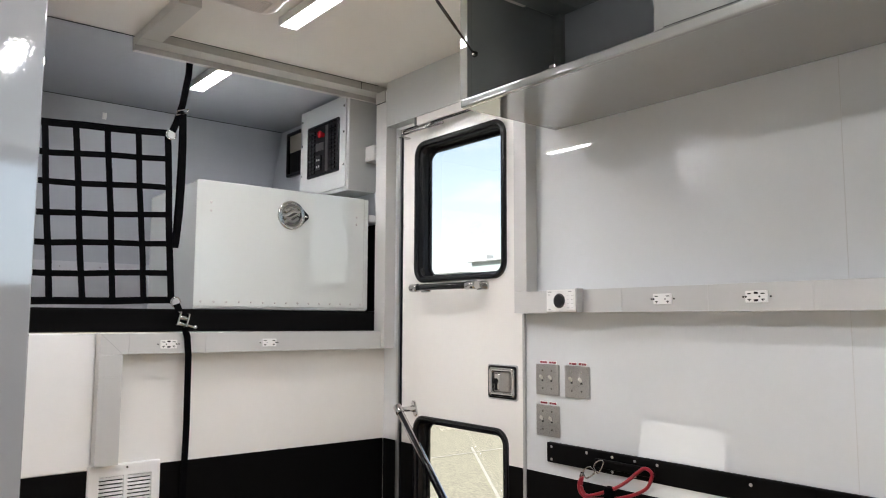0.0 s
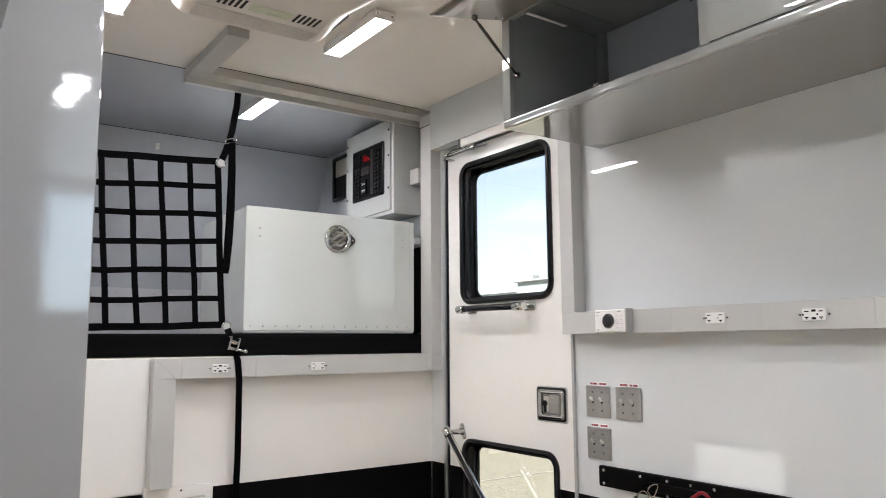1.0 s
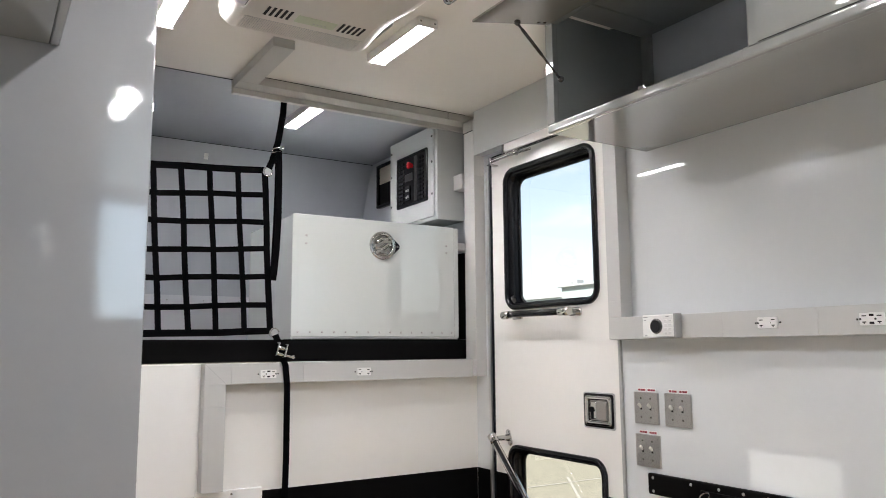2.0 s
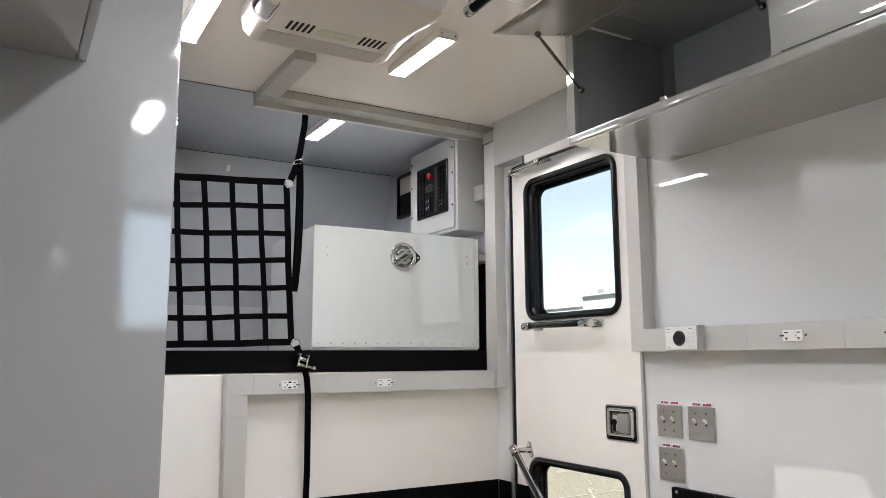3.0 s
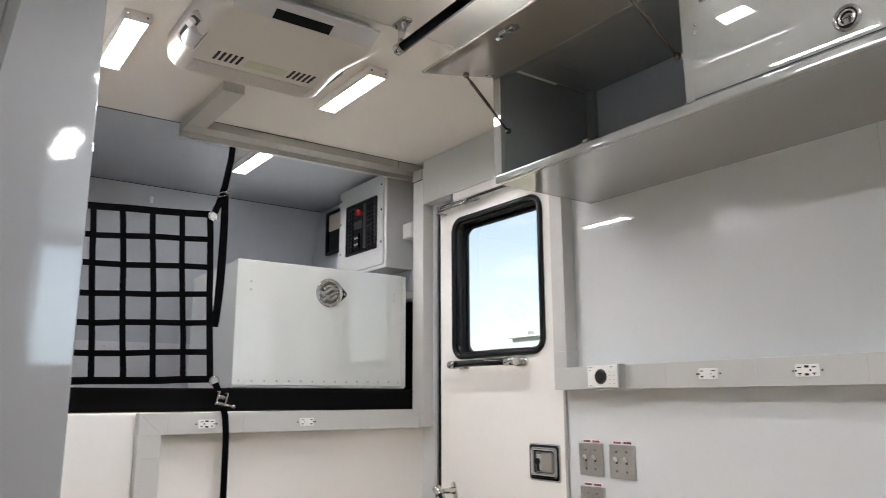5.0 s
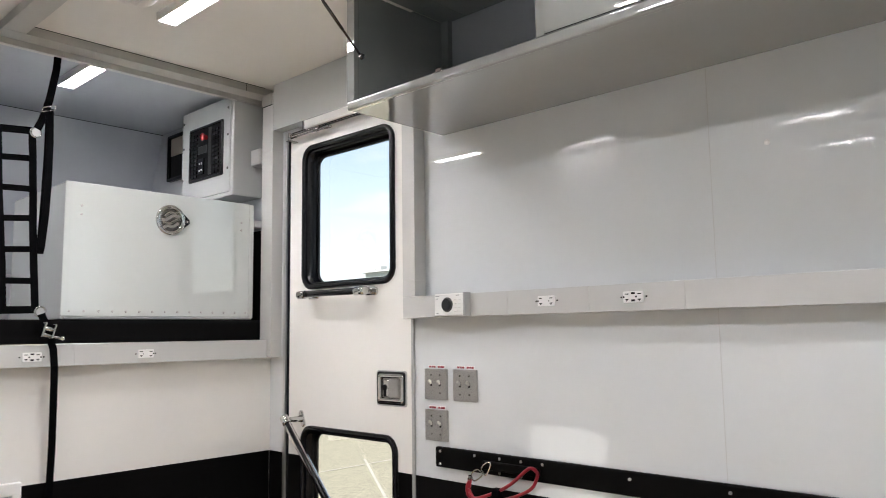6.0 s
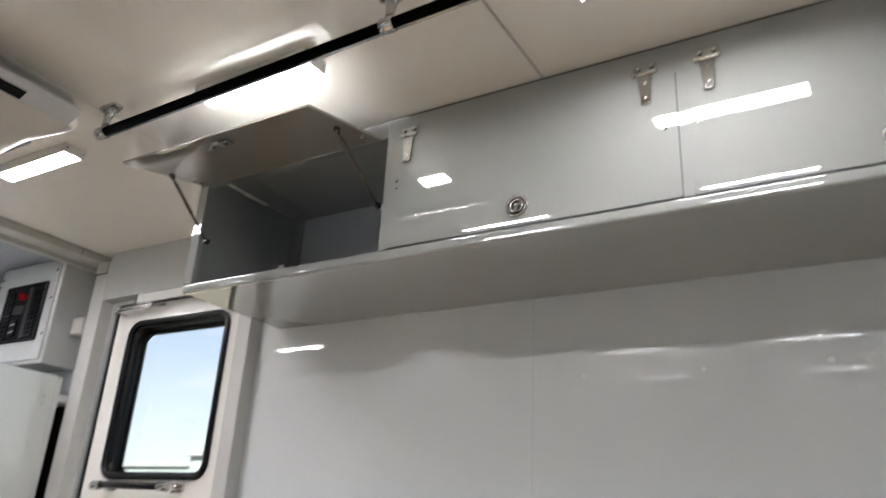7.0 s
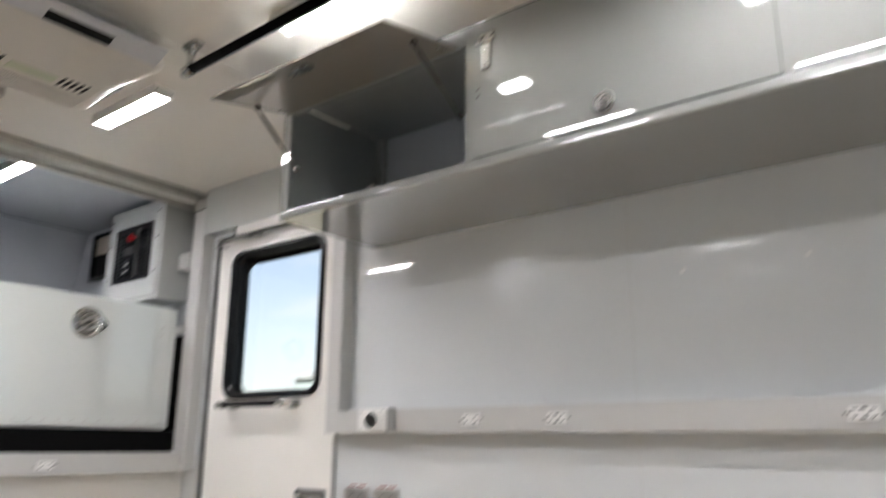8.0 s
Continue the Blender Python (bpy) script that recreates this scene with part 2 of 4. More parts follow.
def bm_path(points, r, sides=10, closed=False):
    """A tube that follows a list of points."""
    pts = [Vector(p) for p in points]
    bm = bmesh.new()
    rows = []
    up = Vector((0.13, 0.21, 1)).normalized()
    for i, p in enumerate(pts):
        a = pts[i - 1] if i or closed else p
        b = pts[(i + 1) % len(pts)] if i < len(pts) - 1 or closed else p
        d = (b - a).normalized()
        s = d.cross(up).normalized()
        t = s.cross(d)
        rows.append([bm.verts.new(p + r * (math.cos(2 * math.pi * k / sides) * s + math.sin(2 * math.pi * k / sides) * t)) for k in range(sides)])
    pairs = list(zip(rows, rows[1:])) + ([(rows[-1], rows[0])] if closed else [])
    for a, b in pairs:
        for k in range(sides):
            bm.faces.new((a[k], a[(k + 1) % sides], b[(k + 1) % sides], b[k])).smooth = True
    if not closed:
        bm.faces.new(rows[0])
        bm.faces.new(list(reversed(rows[-1])))
    bmesh.ops.recalc_face_normals(bm, faces=bm.faces[:])
    return bm


def bm_strap(points, width, thick, wide="x"):
    """A flat woven strap along points, its width lying along one axis."""
    pts = [Vector(p) for p in points]
    side = Vector([1.0 if a == wide else 0.0 for a in "xyz"])
    bm = bmesh.new()
    rows = []
    for i, p in enumerate(pts):
        d = (pts[min(i + 1, len(pts) - 1)] - pts[max(i - 1, 0)]).normalized()
        w = (side - d * side.dot(d)).normalized()
        nrm = w.cross(d).normalized()
        rows.append([bm.verts.new(p + w * (sx * width / 2) + nrm * (sz * thick / 2)) for sx, sz in ((-1, -1), (1, -1), (1, 1), (-1, 1))])
    for a, b in zip(rows, rows[1:]):
        for k in range(4):
            bm.faces.new((a[k], a[(k + 1) % 4], b[(k + 1) % 4], b[k]))
    bm.faces.new(rows[0])
    bm.faces.new(list(reversed(rows[-1])))
    bmesh.ops.recalc_face_normals(bm, faces=bm.faces[:])
    return bm


def turned(bm, m):
    bm.transform(m)
    return bm


def mesh_of(name, bm, material):
    me = bpy.data.meshes.new(name)
    bm.to_mesh(me)
    bm.free()
    me.materials.append(material)
    return me


def thing(name, base, label, category, group="", kind=""):
    """An empty at the base of a thing, which its parts hang under."""
    ob = new(name)
    ob.empty_display_size = 0.05
    ob.location = base
    ORIGIN[ob.name] = Vector(base)
    return tagged(ob, label, category, group, kind)


def part(name, bm, material, parent, label=""):
    """One mesh, given in world metres, under a thing or under a part."""
    o = ORIGIN[parent.name]
    bmesh.ops.translate(bm, verts=bm.verts[:], vec=-o)
    ob = new(name, mesh_of(name, bm, material))
    ob.parent = parent
    ORIGIN[ob.name] = o
    return tagged(ob, label)


def single(name, bm, material, label, category, group="", kind="", base=(0, 0, 0)):
    """A thing or a piece of the setting that is one mesh."""
    bmesh.ops.translate(bm, verts=bm.verts[:], vec=-Vector(base))
    ob = new(name, mesh_of(name, bm, material))
    ob.location = base
    ORIGIN[ob.name] = Vector(base)
    return tagged(ob, label, category, group, kind)


def setting(name, bm, material, label, category="structure"):
    return single(name, bm, material, label, category, kind="structure")


# ---- plan, in metres: x across, y towards the loft, z up ----
W = 1.95            # right wall
L = -0.22           # left wall
Y0, YE = -1.60, 3.03   # rear wall, wall under the loft
C = 2.35            # ceiling
YB = 4.06           # top of the loft's sloping end wall
DECK = 1.335        # loft deck
WAIN = 0.787        # top of the black wainscot
T = 0.06            # wall thickness
DOOR = (2.16, 2.905, 2.135)   # the side door's opening: from, to, height

# ---- floor, walls, ceilings ----
setting("floor", bm_box((L - T, Y0 - T, -0.08), (W + T, YE + 0.45, 0.0)), M_FLOOR, "tan vinyl floor of the trailer", "floor")

setting("wall_right", bm_join([
    bm_box((W, Y0 - T, 0), (W + T, DOOR[0], C + 0.05)),
    bm_box((W, DOOR[1], 0), (W + T, 4.7, C + 0.05)),
    bm_box((W, DOOR[0], DOOR[2]), (W + T, DOOR[1], C + 0.05))]), M_WALL, "glossy white panelled wall of the trailer", "wall")
LW = (2.672, 3.318, 0.05, 0.690)   # low window in the left wall
setting("wall_left", bm_join([
    bm_box((L - T, Y0 - T, 0), (L, LW[0], C + 0.05)),
    bm_box((L - T, LW[1], 0), (L, 4.7, C + 0.05)),
    bm_box((L - T, LW[0], 0), (L, LW[1], LW[2])),
    bm_box((L - T, LW[0], LW[3]), (L, LW[1], C + 0.05))]), M_WALL, "glossy white panelled wall of the trailer", "wall")
RW = (0.69, 1.25, 1.50, 2.32)   # window in the rear wall
setting("wall_rear", bm_join([
    bm_box((L, Y0 - T, 0), (RW[0], Y0, C + 0.05)),
    bm_box((RW[1], Y0 - T, 0), (W, Y0, C + 0.05)),
    bm_box((RW[0], Y0 - T, 0), (RW[1], Y0, RW[2])),
    bm_box((RW[0], Y0 - T, RW[3]), (RW[1], Y0, C + 0.05))]), M_WALL, "white rear wall of the trailer", "wall")
setting("wall_alcove", bm_join([bm_box((L, YE + 0.36, 0.001), (0.25, YE + 0.40, 1.250)), bm_box((0.20, YE + 0.051, 0.001), (0.25, YE + 0.359, 1.250))]), M_DOOR, "plain cream walls of the alcove under the loft", "wall")
setting("wall_front", bm_box((0.20, YE, 0), (W, YE + 0.05, 1.249)), M_DOOR, "cream wall panel under the raised loft", "wall")

# ceiling panels with thin dark joints
seams = [Y0, -0.285, 0.848, 1.978, 3.10]
pieces = [bm_box((L - T, a + 0.002, C), (W + T, b - 0.002, C + 0.04), 0.0006, 1) for a, b in zip(seams, seams[1:])]
setting("ceiling", bm_join(pieces), M_CEIL, "glossy white ceiling panels with thin dark joints", "ceiling")
setting("roof", bm_box((L - T, Y0 - T, C + 0.05), (W + T, 4.75, C + 0.09)), M_DARK, "dark roof deck over the ceiling panels", "roof")
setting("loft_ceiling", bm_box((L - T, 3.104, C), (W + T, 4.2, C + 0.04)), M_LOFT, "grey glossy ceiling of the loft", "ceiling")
loft_back = bmesh.new()
slope = 0.41
zb = 1.25
row = []
for x in (L - T, W + T):
    for dy in (0.0, 0.05):
        row.append([loft_back.verts.new((x, YB + dy, C + 0.01)), loft_back.verts.new((x, YB + dy + slope * (C - zb), zb))])
for a, b in ((0, 1), (1, 3), (3, 2), (2, 0)):
    loft_back.faces.new((row[a][0], row[b][0], row[b][1], row[a][1]))
loft_back.faces.new([row[k][0] for k in (0, 1, 3, 2)])
loft_back.faces.new([row[k][1] for k in (0, 1, 3, 2)])
bmesh.ops.recalc_face_normals(loft_back, faces=loft_back.faces[:])
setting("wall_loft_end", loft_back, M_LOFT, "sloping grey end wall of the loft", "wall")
kick = bmesh.new()
KICK = 1.588
ends = []
for x in (L + 0.01, 1.356):
    ends.append([kick.verts.new((x, YB + slope * (C - z) - d, z)) for z, d in ((DECK + 0.001, 0.001), (DECK + 0.001, 0.014), (KICK, 0.014), (KICK, 0.001))])
for k in range(4):
    kick.faces.new((ends[0][k], ends[0][(k + 1) % 4], ends[1][(k + 1) % 4], ends[1][k]))
kick.faces.new(ends[0])
kick.faces.new(list(reversed(ends[1])))
bmesh.ops.recalc_face_normals(kick, faces=kick.faces[:])
kick_panel = setting("loft_kick_panel", kick, M_KICK, "pale grey kick panel low on the loft end wall", "panel")
for x in (0.52, 0.71, 0.901, 1.091, 1.28):
    part("bolt", bm_ball((x, YB + slope * (C - 1.562) - 0.0145, 1.562), 0.0042, 0.5, "y"), M_TRIM, kick_panel)
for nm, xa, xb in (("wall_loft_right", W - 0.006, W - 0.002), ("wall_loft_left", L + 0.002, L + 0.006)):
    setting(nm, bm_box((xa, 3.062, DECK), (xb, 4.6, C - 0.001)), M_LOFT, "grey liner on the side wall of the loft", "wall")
setting("loft_deck", bm_box((L, YE + 0.004, 1.251), (W - 0.007, 4.62, DECK), 0.006), M_BLACK, "black rubber covered deck of the raised loft", "deck")
# thin black sheet on the wall, in the gap beside the chest
setting("black_gap_sheet", bm_box((W - 0.012, 3.07, DECK + 0.002), (W - 0.0065, 3.9, 1.73)), M_BLACK, "black sheet low on the loft wall beside the chest", "liner")

setting("header_joint_trim", bm_box((0.934, 3.0095, C - 0.0024), (W - 0.058, 3.0115, C - 0.0008)), M_DARK, "dark joint line above the raceway header", "trim")
setting("loft_joint_trim", bm_box((L, 3.0975, C - 0.0012), (W - 0.002, 3.1035, C - 0.0002)), M_DARK, "dark joint line between ceiling and loft", "trim")
setting("loft_corner_trim", bm_box((L + 0.007, YB - 0.003, C - 0.0028), (W - 0.007, YB - 0.0005, C - 0.0005)), M_DARK, "dark joint line at the loft end wall", "trim")
setting("header_edge_trim", bm_box((0.860, 3.0868, 2.3148), (W - 0.002, 3.0884, 2.3159)), M_TRIM, "grey joint line along the raceway header", "trim")
setting("cabinet_joint_trim", bm_box((1.5205, Y0 + 0.02, C - 0.005), (1.53, 1.997, C - 0.0008)), M_DARK, "dark joint line above the cabinets", "trim")

# black wainscot sheets
setting("wainscot_front", bm_box((0.203, YE - 0.004, 0.002), (W - 0.005, YE - 0.0005, WAIN)), M_BLACK, "black rubber wainscot under the cream wall", "wainscot")
setting("wainscot_right", bm_join([
    bm_box((W - 0.004, Y0 + 0.01, 0.002), (W - 0.0005, DOOR[0] - 0.014, WAIN)),
    bm_box((W - 0.004, DOOR[1] + 0.008, 0.002), (W - 0.0005, YE - 0.005, WAIN))]), M_BLACK, "black rubber wainscot on the white wall", "wainscot")
setting("wall_joint_trim", bm_join([bm_box((W - 0.0010, 1.0600, 0.896), (W - 0.0002, 1.0610, 1.3215)), bm_box((W - 0.0010, 1.0600, 1.3955), (W - 0.0002, 1.0610, 1.9485))]), M_RACE, "hairline joint between two wall panels", "trim")
setting("cover_board", bm_box((0.205, YE - 0.007, WAIN + 0.002), (0.7545, YE - 0.001, 1.247), 0.004), M_WHITE, "raised white cover board on the wall", "panel")


# ---- soffit, trunking ----
def trunk(a, b, seams_at, axis, name="cover"):
    """Lengths of square trunking butted end to end."""
    k = "xyz".index(axis)
    cuts = [a[k], *seams_at, b[k]]
    out = []
    for c0, c1 in zip(cuts, cuts[1:]):
        p, q = list(a), list(b)
        p[k], q[k] = c0 + 0.00015, c1 - 0.00015
        out.append(bm_box(p, q, 0.0009, 2))
    return out


rail = thing("wall_raceway", (W, 1.0, 1.322), "pale grey plastic cable raceway along the wall", "raceway")
for bm in trunk((W - 0.055, Y0 + 0.01, 1.322), (W - 0.001, 2.150, 1.395), [-0.6, 0.62, 1.121, 1.403, 1.69], "y"):
    part("cover", bm, M_RACE, rail)
for bm in trunk((W - 0.055, 2.090, 1.3955), (W - 0.001, 2.150, 2.1345), [1.45], "z"):
    part("upright_cover", bm, M_RACE, rail)
loft_race = thing("loft_raceway", (1.3, YE, 1.176), "grey plastic cable raceway framing the loft opening", "raceway")
for bm in trunk((0.756, YE - 0.055, 1.176), (1.894, YE - 0.001, 1.249), [0.850, 1.121], "x"):
    part("cover", bm, M_RACE, loft_race)
for bm in trunk((0.756, YE - 0.055, 0.806), (0.832, YE - 0.001, 1.1757), [1.10], "z"):
    part("upright_cover", bm, M_RACE, loft_race)
for bm in trunk((W - 0.055, 2.950, 1.178), (W - 0.001, 3.030, 2.3150), [1.249, 2.06], "z"):
    part("post_cover", bm, M_RACE, loft_race)
for bm in trunk((0.856, 3.012, 2.316), (W - 0.001, 3.088, C - 0.001), [1.800], "x"):
    part("header_cover", bm, M_HEAD, loft_race, "header trunking with shade in its grey")
for bm in trunk((0.856, 3.0885, 2.294), (W - 0.001, 3.113, C - 0.001), [1.800], "x"):
    part("header_lip", bm, M_HEAD, loft_race, "drop lip behind the header, shade in its grey")
mitre = turned(bm_box((-0.0007, -0.0004, -0.052), (0.0007, 0.0004, 0.052)), Matrix.Translation((0.794, YE - 0.0552, 1.2125)) @ Matrix.Rotation(radians(-46), 4, "Y"))
part("mitre_joint", mitre, M_TRIM, loft_race)
part("ceiling_cover", bm_box((0.856, 2.620, 2.316), (0.932, 3.0115, C - 0.001), 0.0015), M_HEAD, loft_race, "header trunking with shade in its grey")
part("header_joint", bm_box((1.7993, 3.0106, 2.3165), (1.8007, 3.0126, C - 0.0015)), M_DARK, loft_race)
part("header_drop", bm_box((W - 0.060, 2.956, 2.266), (W - 0.0555, 3.0300, 2.3150), 0.001), M_HEAD, loft_race, "header trunking with shade in its grey")
part("drop_joint", bm_box((W - 0.0575, 2.956, 2.2625), (W - 0.0553, 3.0295, 2.2655)), M_DARK, loft_race)
part("side_stub", bm_box((W - 0.068, 3.0305, 2.012), (W - 0.008, 3.10, 2.082), 0.003), M_RACE, loft_race)
part("side_stub", bm_box((W - 0.075, 3.0505, 1.735), (W - 0.008, 3.10, 1.765), 0.003), M_RACE, loft_race)
setting("door_soffit", bm_box((W - 0.055, 2.03, DOOR[2] + 0.012), (W - 0.001, 2.9495, C - 0.001), 0.002), M_BOX, "pale grey boxed header above the entry door", "soffit")
setting("door_edge_trim", bm_box((W - 0.010, 2.146, 0.01), (W - 0.0005, 2.158, 1.3215), 0.002), M_TRIM, "grey metal strip along the door edge", "trim")
setting("door_seal_trim", bm_join([bm_box((W - 0.004, 2.893, 0.01), (W + 0.03, 2.904, DOOR[2] - 0.002)), bm_box((W + 0.001, 2.161, DOOR[2] - 0.012), (W + 0.03, 2.893, DOOR[2] - 0.001))]), M_GASKET, "black rubber door seal", "seal")
setting("door_jamb_trim", bm_box((W - 0.012, 2.9055, 0.01), (W - 0.0005, 2.922, DOOR[2] - 0.003), 0.002), M_ALU, "slim metal jamb strip beside the door", "trim")


# ---- the side door ----
def window_set(parent, u0, u1, v0, v1, face, outer, name="window"):
    """A rubber-framed vehicle window in a panel facing -x: frame, outer reveal and pane."""
    f = part("window_frame", bm_frame("x", u0, u1, v0, v1, 0.022, face + 0.002, face - 0.014, 0.062, 0.005), M_GASKET, parent, "black rubber window frame with rounded corners")
    part("window_reveal", bm_frame("x", u0 + 0.016, u1 - 0.016, v0 + 0.016, v1 - 0.016, 0.012, face + 0.001, outer, 0.05, 0.003), M_GASKET, parent)
    g = part("pane", bm_plate("x", u0 + 0.022, u1 - 0.022, v0 + 0.022, v1 - 0.022, outer - 0.014, outer - 0.010, 0.045, 0.0005), M_GLASS, parent)
    g.visible_shadow = False
    k = 0.031 if v1 > 1.5 else 0.020
    part("glazing_frame", bm_frame("x", u0 + 0.022, u1 - 0.024, v0 + 0.018, v1 - k, 0.014, outer - 0.015, outer - 0.024, 0.062, 0.003), M_GASKET, parent)
    if v1 > 1.5:
        part("sash_strip", bm_box((outer - 0.0145, u0 + 0.03, v1 - 0.046), (outer - 0.0140, u1 - 0.03, v1 - 0.012)), M_GASKET, parent)
    return f


door = thing("entry_door", (W, 2.53, 0.0), "cream metal entry door with two rounded windows", "door")
d0, d1, dz = 2.164, 2.890, 2.118
UW = (2.241, 2.797, 1.452, 2.052)
LOW = (2.235, 2.797, 0.285, 0.910)
h = 0.0185
xs, xe = W - 0.002, W + 0.038
part("leaf", bm_join([
    bm_box((xs, d0, 0.02), (xe, UW[0] + h, dz)), bm_box((xs, UW[1] - h, 0.02), (xe, d1, dz)),
    bm_box((xs, UW[0] + h, UW[3] - h), (xe, UW[1] - h, dz)), bm_box((xs, UW[0] + h, LOW[3] - h), (xe, UW[1] - h, UW[2] + h)),
    bm_box((xs, UW[0] + h, 0.02), (xe, UW[1] - h, LOW[2] + h))]), M_DOOR, door)
part("kick_sheet", bm_join([
    bm_box((xs - 0.003, d0 + 0.001, 0.03), (xs - 0.0004, LOW[0] - 0.002, WAIN)),
    bm_box((xs - 0.003, LOW[1] + 0.002, 0.03), (xs - 0.0004, d1 - 0.001, WAIN)),
    bm_box((xs - 0.003, LOW[0] - 0.002, 0.03), (xs - 0.0004, LOW[1] + 0.002, LOW[2] - 0.002))]), M_BLACK, door, "black rubber kick sheet on the door")
window_set(door, *UW, xs, W + 0.067)
window_set(door, *LOW, xs, W + 0.064)
# grab bar under the upper window
bar = part("grab_bar", bm_rod((W - 0.062, 2.352, 1.428), (W - 0.062, 2.735, 1.430), 0.0125), M_GASKET, door, "black grab bar with chrome ends")
for y0, y1 in ((2.34, 2.395), (2.700, 2.745)):
    part("bar_collar", bm_rod((W - 0.062, y0, 1.428), (W - 0.062, y1, 1.428), 0.0165), M_CHROME, bar)
for y in (2.372, 2.722):
    part("bar_post", bm_rod((W - 0.062, y, 1.428), (W - 0.006, y, 1.428), 0.011), M_CHROME, bar)
    part("bar_foot", bm_plate("x", y - 0.034, y + 0.034, 1.412, 1.444, W - 0.002, W - 0.010, 0.012, 0.002), M_CHROME, bar)
# sloping hand rail
top, bot = Vector((W - 0.085, 2.806, 0.945)), Vector((W - 0.085, 2.29, 0.420))
hand = part("hand_rail", bm_rod(top, bot, 0.0150), M_CHROME, door, "sloping chrome hand rail with black grip")
part("rail_grip", bm_rod(top.lerp(bot, 0.045) + Vector((-0.0042, -0.0030, 0.0031)), top.lerp(bot, 0.955) + Vector((-0.0046, -0.0026, 0.0036)), 0.0104), M_GASKET, hand)
for p in (top, bot):
    part("rail_collar", bm_rod(p - (bot - top).normalized() * 0.004, p + (top.lerp(bot, 0.5) - p).normalized() * 0.034, 0.0175), M_CHROME, hand)
    s = 1 if p is top else -1
    q = p + (top.lerp(bot, 0.5) - p).normalized() * 0.016
    part("rail_post", bm_rod(q, (W - 0.008, q.y, q.z), 0.0085, r2=0.014), M_CHROME, hand)
    part("rail_foot", turned(bm_plate("x", -0.0125, 0.0125, -0.033, 0.033, W - 0.002, W - 0.010, 0.012, 0.003), Matrix.Translation((0, q.y, q.z)) @ Matrix.Rotation(radians(-20), 4, "X")), M_CHROME, hand)
# recessed paddle lock
ly0, ly1, lz0, lz1 = 2.192, 2.340, 1.017, 1.134
lock = part("lock", bm_frame("x", ly0, ly1, lz0, lz1, 0.012, xs, xs - 0.006, 0.012, 0.002), M_GASKET, door, "chrome paddle lock in a black gasket")
part("lock_flange", bm_frame("x", ly0 - 0.005, ly1 + 0.004, lz0 - 0.005, lz1 + 0.004, 0.007, xs, xs - 0.003, 0.010, 0.001), M_TRIM, lock)
part("lock_rim", bm_frame("x", ly0 + 0.008, ly1 - 0.008, lz0 + 0.007, lz1 - 0.007, 0.016, xs - 0.001, xs - 0.009, 0.012, 0.002), M_CHROME, lock)
part("lock_tray", bm_plate("x", ly0 + 0.022, ly1 - 0.022, lz0 + 0.020, lz1 - 0.020, xs - 0.0005, xs - 0.002, 0.006, 0.0005), M_STEEL, lock)
part("lock_paddle", bm_plate("x", ly0 + 0.030, ly0 + 0.082, lz0 + 0.026, lz1 - 0.026, xs - 0.002, xs - 0.012, 0.006, 0.003), M_PLATE, lock)
part("lock_pull", bm_plate("x", ly0 + 0.088, ly0 + 0.112, lz0 + 0.030, lz1 - 0.030, xs - 0.002, xs - 0.005, 0.004, 0.001), M_CHROME, lock)
part("lock_bolt", bm_join([bm_rod((xs - 0.004, ly0 + 0.106, lz0 + 0.060), (xs - 0.009, ly0 + 0.106, lz0 + 0.060), 0.011, 16), bm_box((xs - 0.008, ly0 + 0.100, lz0 + 0.028), (xs - 0.004, ly0 + 0.110, lz0 + 0.060), 0.001)]), M_DARK, lock, "black latch bolt")
for y in (ly0 + 0.016, ly1 - 0.016):
    for z in (lz0 + 0.015, lz1 - 0.015):
        part("lock_screw", bm_ball((xs - 0.009, y, z), 0.0045, 0.5, "x"), M_CHROME, lock)

# stay above the door
stay = thing("door_stay", (W - 0.03, 2.55, DOOR[2]), "slim metal door stay under the header", "door stay")
sz = DOOR[2] + 0.011
part("channel", bm_box((W - 0.054, 2.10, sz - 0.036), (W - 0.032, 2.734, sz), 0.0025), M_LAMPB, stay, "pale painted closer channel")
part("channel_cap", bm_box((W - 0.056, 2.728, sz - 0.038), (W - 0.030, 2.742, sz), 0.002), M_HINGE, stay)
part("channel_groove", bm_box((W - 0.046, 2.12, sz - 0.0372), (W - 0.038, 2.72, sz - 0.0362)), M_DARK, stay)
for k, dz in enumerate((0.0, -0.012)):
    part("arm", bm_rod((W - 0.040, 2.842, sz - 0.040 + dz), (W - 0.043, 2.640 - 0.06 * k, sz - 0.041 + dz), 0.0042, 12), M_HINGE, stay)
part("slider", bm_box((W - 0.052, 2.640, sz - 0.056), (W - 0.034, 2.672, sz - 0.0375), 0.003), M_HINGE, stay)
part("slider_pin", bm_rod((W - 0.043, 2.656, sz - 0.062), (W - 0.043, 2.656, sz - 0.054), 0.006, 14), M_CHROME, stay)
part("pivot", bm_rod((W - 0.040, 2.846, sz - 0.062), (W - 0.040, 2.846, sz - 0.030), 0.008, 16), M_CHROME, stay)
part("pivot_bracket", bm_box((W - 0.048, 2.838, sz - 0.066), (W - 0.003, 2.862, sz - 0.060), 0.0015), M_HINGE, stay)
part("hold_open_rod", bm_rod((W - 0.036, 2.575, sz - 0.052), (W - 0.036, 2.640, sz - 0.050), 0.0060, 14), M_CHROME, stay)


# ---- overhead cabinets ----
CF, CB = 1.520, 1.950       # face and back of the run
CZ = 1.950                  # underside
DZ0, DZ1 = 1.977, 2.270     # door bottoms and tops
BAYS = [(1.964, 1.290), (1.264, 0.541), (0.518, -0.205), (-0.228, -0.930), (-0.953, -1.570)]


